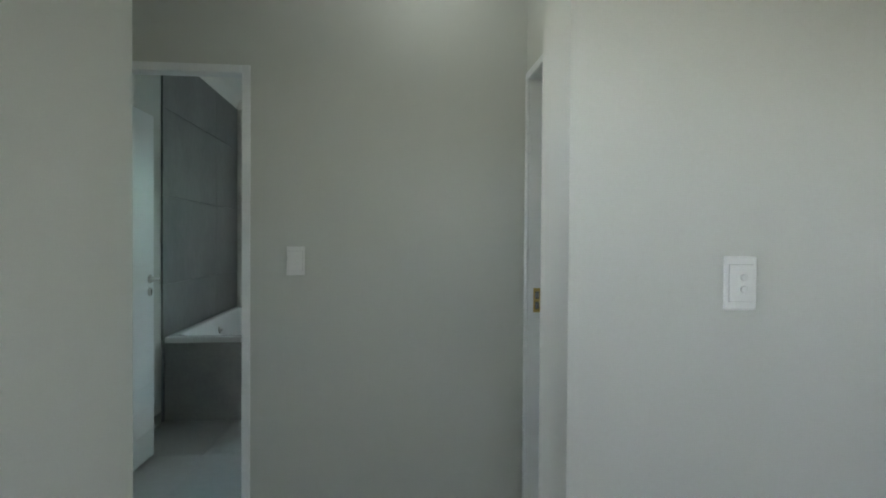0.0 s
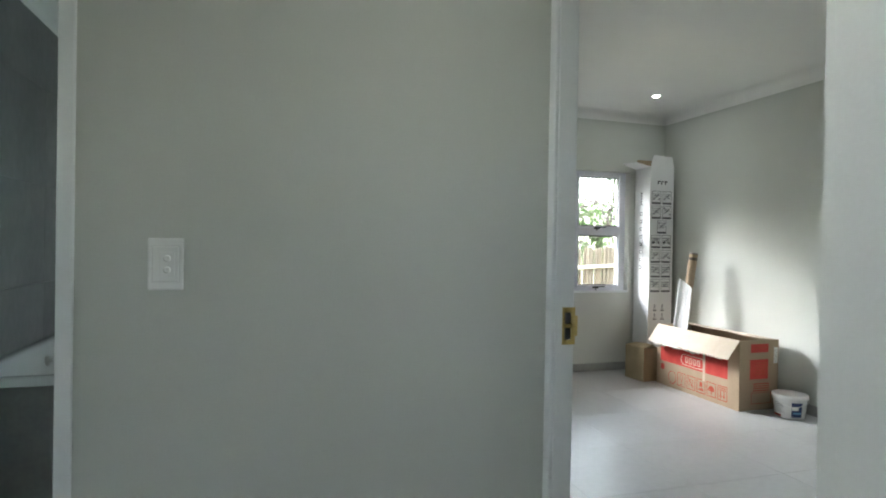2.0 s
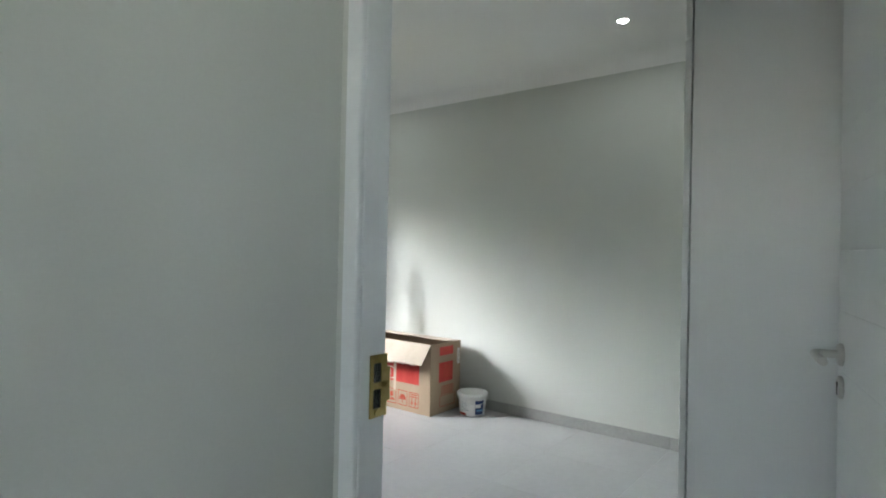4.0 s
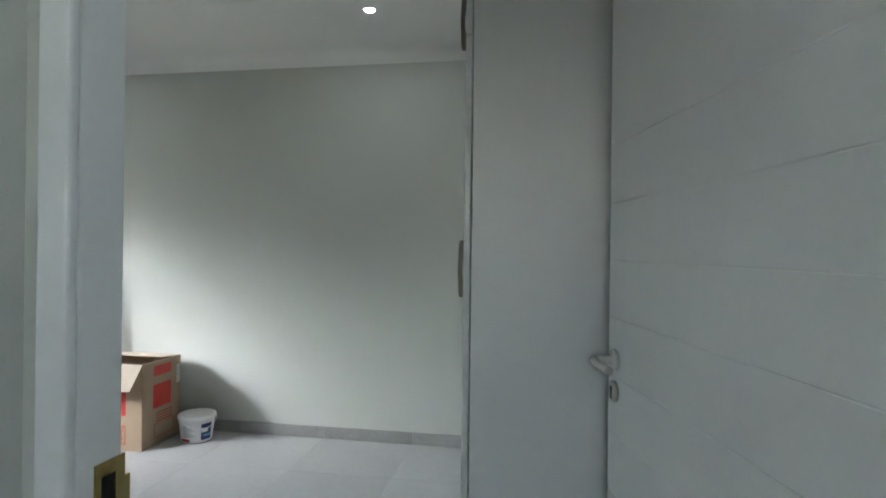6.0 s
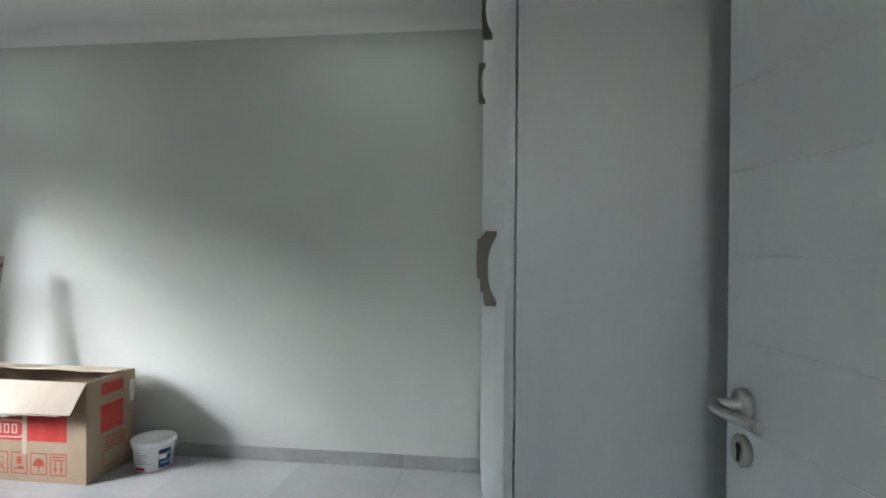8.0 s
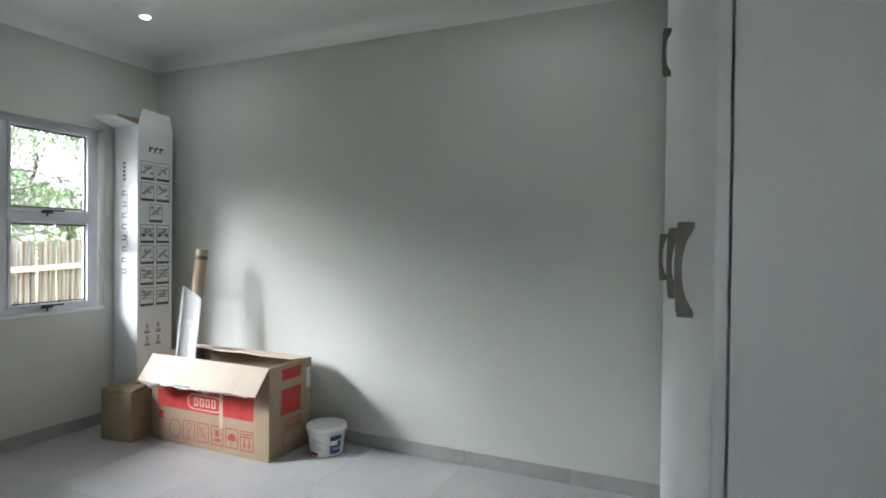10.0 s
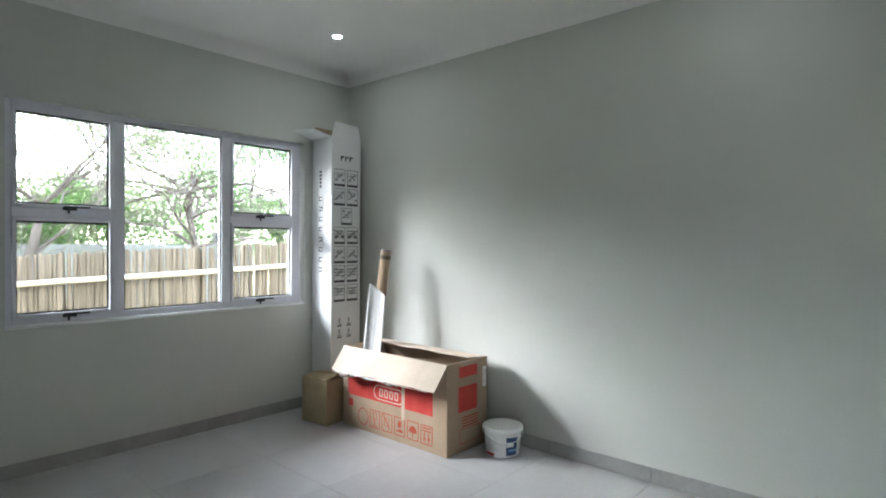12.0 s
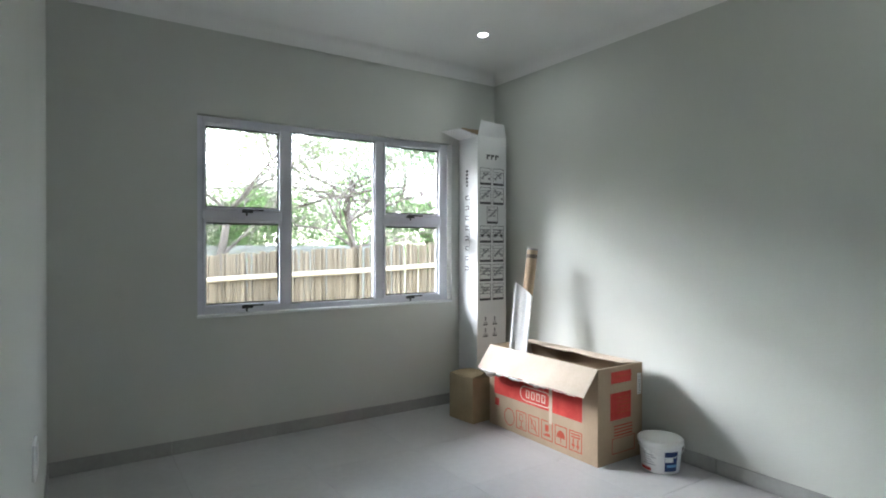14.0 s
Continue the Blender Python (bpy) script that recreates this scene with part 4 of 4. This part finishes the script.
while d < 9.5:
    p = FA + run * d
    ob = new("pole", shapes[rnd.randrange(9)])
    ob.parent = fence
    sc = rnd.uniform(0.75, 1.12)
    ob.matrix_world = Matrix.Translation((p.x, p.y + rnd.uniform(-0.012, 0.012), p.z - 1.62)) @ Euler((rnd.uniform(-0.012, 0.012), rnd.uniform(-0.015, 0.015), rnd.uniform(0, 6.28))).to_matrix().to_4x4() @ Matrix.Diagonal((sc, sc, 1, 1))
    d += 0.037 * sc + rnd.uniform(0.0, 0.004)
for drop in (0.33, 1.25):
    pts = [FA + run * (q if drop < 1 else q) + Vector((-0.03, -0.075, -drop + 0.008 * math.sin(q * 2))) for q in (-1.1 if drop < 1 else -2.6, 0.5, 2, 3.5, 5, 6.5, 9.5)]
    part("rail", add_tube(bmesh.new(), pts, [0.036, 0.034, 0.036, 0.033, 0.036, 0.034, 0.036], 12), RAIL, fence, "pale peeled rail")
bw = tagged(new("boundary_wall"), "plain grey concrete boundary wall beyond the fence", "wall")
part("wall", box(-12, 9.2, 13.6, 13.8, -0.4, 1.22), CONCRETE, bw)
part("post", box(8.2, 8.5, 13.55, 13.85, -0.4, 1.55, 0.02), CONCRETE, bw)


def quads(name, centres, size, material, parent, seed, spread=0.4, long=1.6):
    """Many small leaves as one mesh: each a pointed blade at a random turn."""
    g = np.random.default_rng(seed)
    n = len(centres)
    c = np.asarray(centres, float) + g.normal(0, spread, (n, 3)) * (0.0 if spread == 0 else 1.0)
    a = g.normal(size=(n, 3))
    a /= np.linalg.norm(a, axis=1)[:, None]
    b = np.cross(a, g.normal(size=(n, 3)))
    b /= np.linalg.norm(b, axis=1)[:, None]
    s = size * g.uniform(0.6, 1.3, n)[:, None]
    v = np.stack([c - a * s * long, c + b * s * 0.5, c + a * s * long, c - b * s * 0.5], 1).reshape(-1, 3)
    me = bpy.data.meshes.new(name)
    me.from_pydata(v.tolist(), [], np.arange(4 * n).reshape(-1, 4).tolist())
    me.materials.append(material)
    ob = new(name, me)
    ob.parent = parent
    return ob


def grow(bm, tips, rnd, p, d, length, radius, depth, droop=0.0, spread=0.75):
    """A limb that bends as it goes and splits at its end."""
    pts, rad = [p.copy()], [radius]
    steps = 4
    for k in range(steps):
        d = (d + Vector((rnd.uniform(-1, 1), rnd.uniform(-1, 1), rnd.uniform(-0.7, 0.7))) * 0.28 + Vector((0, 0, -droop))).normalized()
        p = p + d * length / steps
        pts.append(p.copy())
        rad.append(radius * (1 - 0.4 * (k + 1) / steps))
    add_tube(bm, pts, rad, 8 if radius > 0.05 else (5 if radius > 0.015 else 4), False)
    if depth <= 2:
        tips += pts[1:]
    if depth == 0:
        return
    for k in range(rnd.choice((2, 3, 3))):
        e = (d + Vector((rnd.uniform(-1, 1), rnd.uniform(-1, 1), rnd.uniform(-0.8, 0.9))) * spread).normalized()
        start = pts[-1] if k < 2 else pts[2]
        grow(bm, tips, rnd, start.copy(), e, length * rnd.uniform(0.6, 0.85), radius * 0.6, depth - 1, droop, spread)


def tree(name, x, y, seed, height, radius, depth, leaves, size, material, label, lean=(0, 0), droop=0.03, limb=2.0, spread=0.75, cloud=0.22, limbs=6):
    ob = thing(name, pose(x, y, -0.36), label, "tree")
    rnd = random.Random(seed)
    bm, tips = bmesh.new(), []
    p, pts, rad = Vector((0, 0, 0)), [Vector((0, 0, 0))], [radius * 1.35]
    for k in range(5):
        p = p + Vector((lean[0] / 5 + rnd.uniform(-0.08, 0.08), lean[1] / 5 + rnd.uniform(-0.08, 0.08), height / 5))
        pts.append(p.copy())
        rad.append(radius * (1 - 0.09 * k))
    add_tube(bm, pts, rad, 12, False)
    for k in range(limbs):
        a = k * 2.4 + rnd.uniform(0, 1)
        start = pts[rnd.choice((3, 4, 5, 5))]
        grow(bm, tips, rnd, start.copy(), Vector((math.cos(a), math.sin(a), rnd.uniform(0.15, 0.9))).normalized(), limb, radius * 0.38, depth, droop, spread)
    part("trunk", bm, BARK, ob, "grey bark trunk with spreading limbs")
    g = np.random.default_rng(seed)
    t = np.array([tuple(q) for q in tips])
    quads("crown", t[g.integers(0, len(t), leaves)], size, material, ob, seed, cloud)
    return ob


tree("thorn_tree", 3.9, 11.8, 4, 2.3, 0.1, 5, 32000, 0.024, LEAF, "old thorn tree with thin foliage behind the fence", (0.15, 0), 0.02, 1.5, 0.8, 0.16)
tree("thorn_tree", 6.6, 11.0, 12, 2.6, 0.085, 5, 9000, 0.018, LEAF, "almost bare thorn tree with tangled twigs", (-0.3, -0.2), 0.03, 1.7, 0.95, 0.1, 12)
tree("cedar_tree", 11.0, 15.0, 21, 2.2, 0.16, 4, 45000, 0.032, FIR, "dense green tree beyond the fence", (0, 0), 0.0, 1.7, 0.7, 0.3)
tree("cedar_tree", 5.4, 19.5, 33, 1.6, 0.16, 4, 40000, 0.034, LEAF, "pale green tree beyond the fence", (0, 0), 0.0, 1.6, 0.7, 0.35)

hedge = tagged(new("shrubs"), "bright green shrubs above the boundary wall", "shrubs", "", "stuff")
g = np.random.default_rng(8)
n = 150000
hx = g.uniform(-10, 22, n)
top = 2.15 + 0.35 * np.sin(hx * 0.9) + 0.35 * np.sin(hx * 2.3 + 1) + 0.2 * np.sin(hx * 5.1)
hz = 0.2 + (top + 0.3) * g.uniform(0, 1, n) ** 0.6
hy = 15.0 + g.normal(0, 0.5, n)
quads("foliage", np.stack([hx, hy, hz], 1), 0.034, HEDGE, hedge, 5, 0.12)
# foliage out of view, added to keep low north-west sky off the east wall
sky_screen = tagged(new("tree_sky_screen"), "unseen row of tall foliage added to block the low sky", "trees", "", "stuff")
n = 90000
gx = g.uniform(-16, 2.6, n)
top = 4.7 + 0.5 * np.sin(gx * 0.8) + 0.35 * np.sin(gx * 2.1 + 2) + 0.2 * np.sin(gx * 4.7)
quads("foliage", np.stack([gx, 15.2 + g.normal(0, 0.6, n), 0.2 + top * g.uniform(0, 1, n) ** 0.8], 1), 0.05, LEAF, sky_screen, 6, 0.15)

# ---- floor tiles ----
STEP = 0.62
xs = [1.84 + STEP * k for k in range(-10, 5)]
ys = [0.30 + STEP * k for k in range(-11, 6)]


def clip(cuts, lo, hi):
    inside = [c for c in cuts if lo + 0.02 < c < hi - 0.02]
    return [lo] + inside + [hi]


shared = {}
for x0, x1, y0, y1 in ((XW, XE, YS, YN), (-4.0, XL, -1.05, 0.0), (-0.2, XE, -6.0, -1.30), (-0.2, 0.867, -1.30, -1.05), (-1.14, XL, 0.12, YN), (XL, 1.158, DY0, DY1), (1.158, XW, YS, 0.13), (BX0, BX1, 0.0, 0.12)):
    cx, cy = clip(xs, x0, x1), clip(ys, y0, y1)
    for a, b in zip(cx, cx[1:]):
        for c, d in zip(cy, cy[1:]):
            key = (round(b - a, 4), round(d - c, 4))
            if key not in shared:
                bm = box(0.001, b - a - 0.001, 0.001, d - c - 0.001, -0.009, 0.0, 0.0006)
                me = bpy.data.meshes.new("tile")
                bm.to_mesh(me)
                bm.free()
                me.materials.append(TILE)
                shared[key] = me
            ob = new("tile", shared[key])
            ob.parent = floor
            ob.location = (a, c, 0)
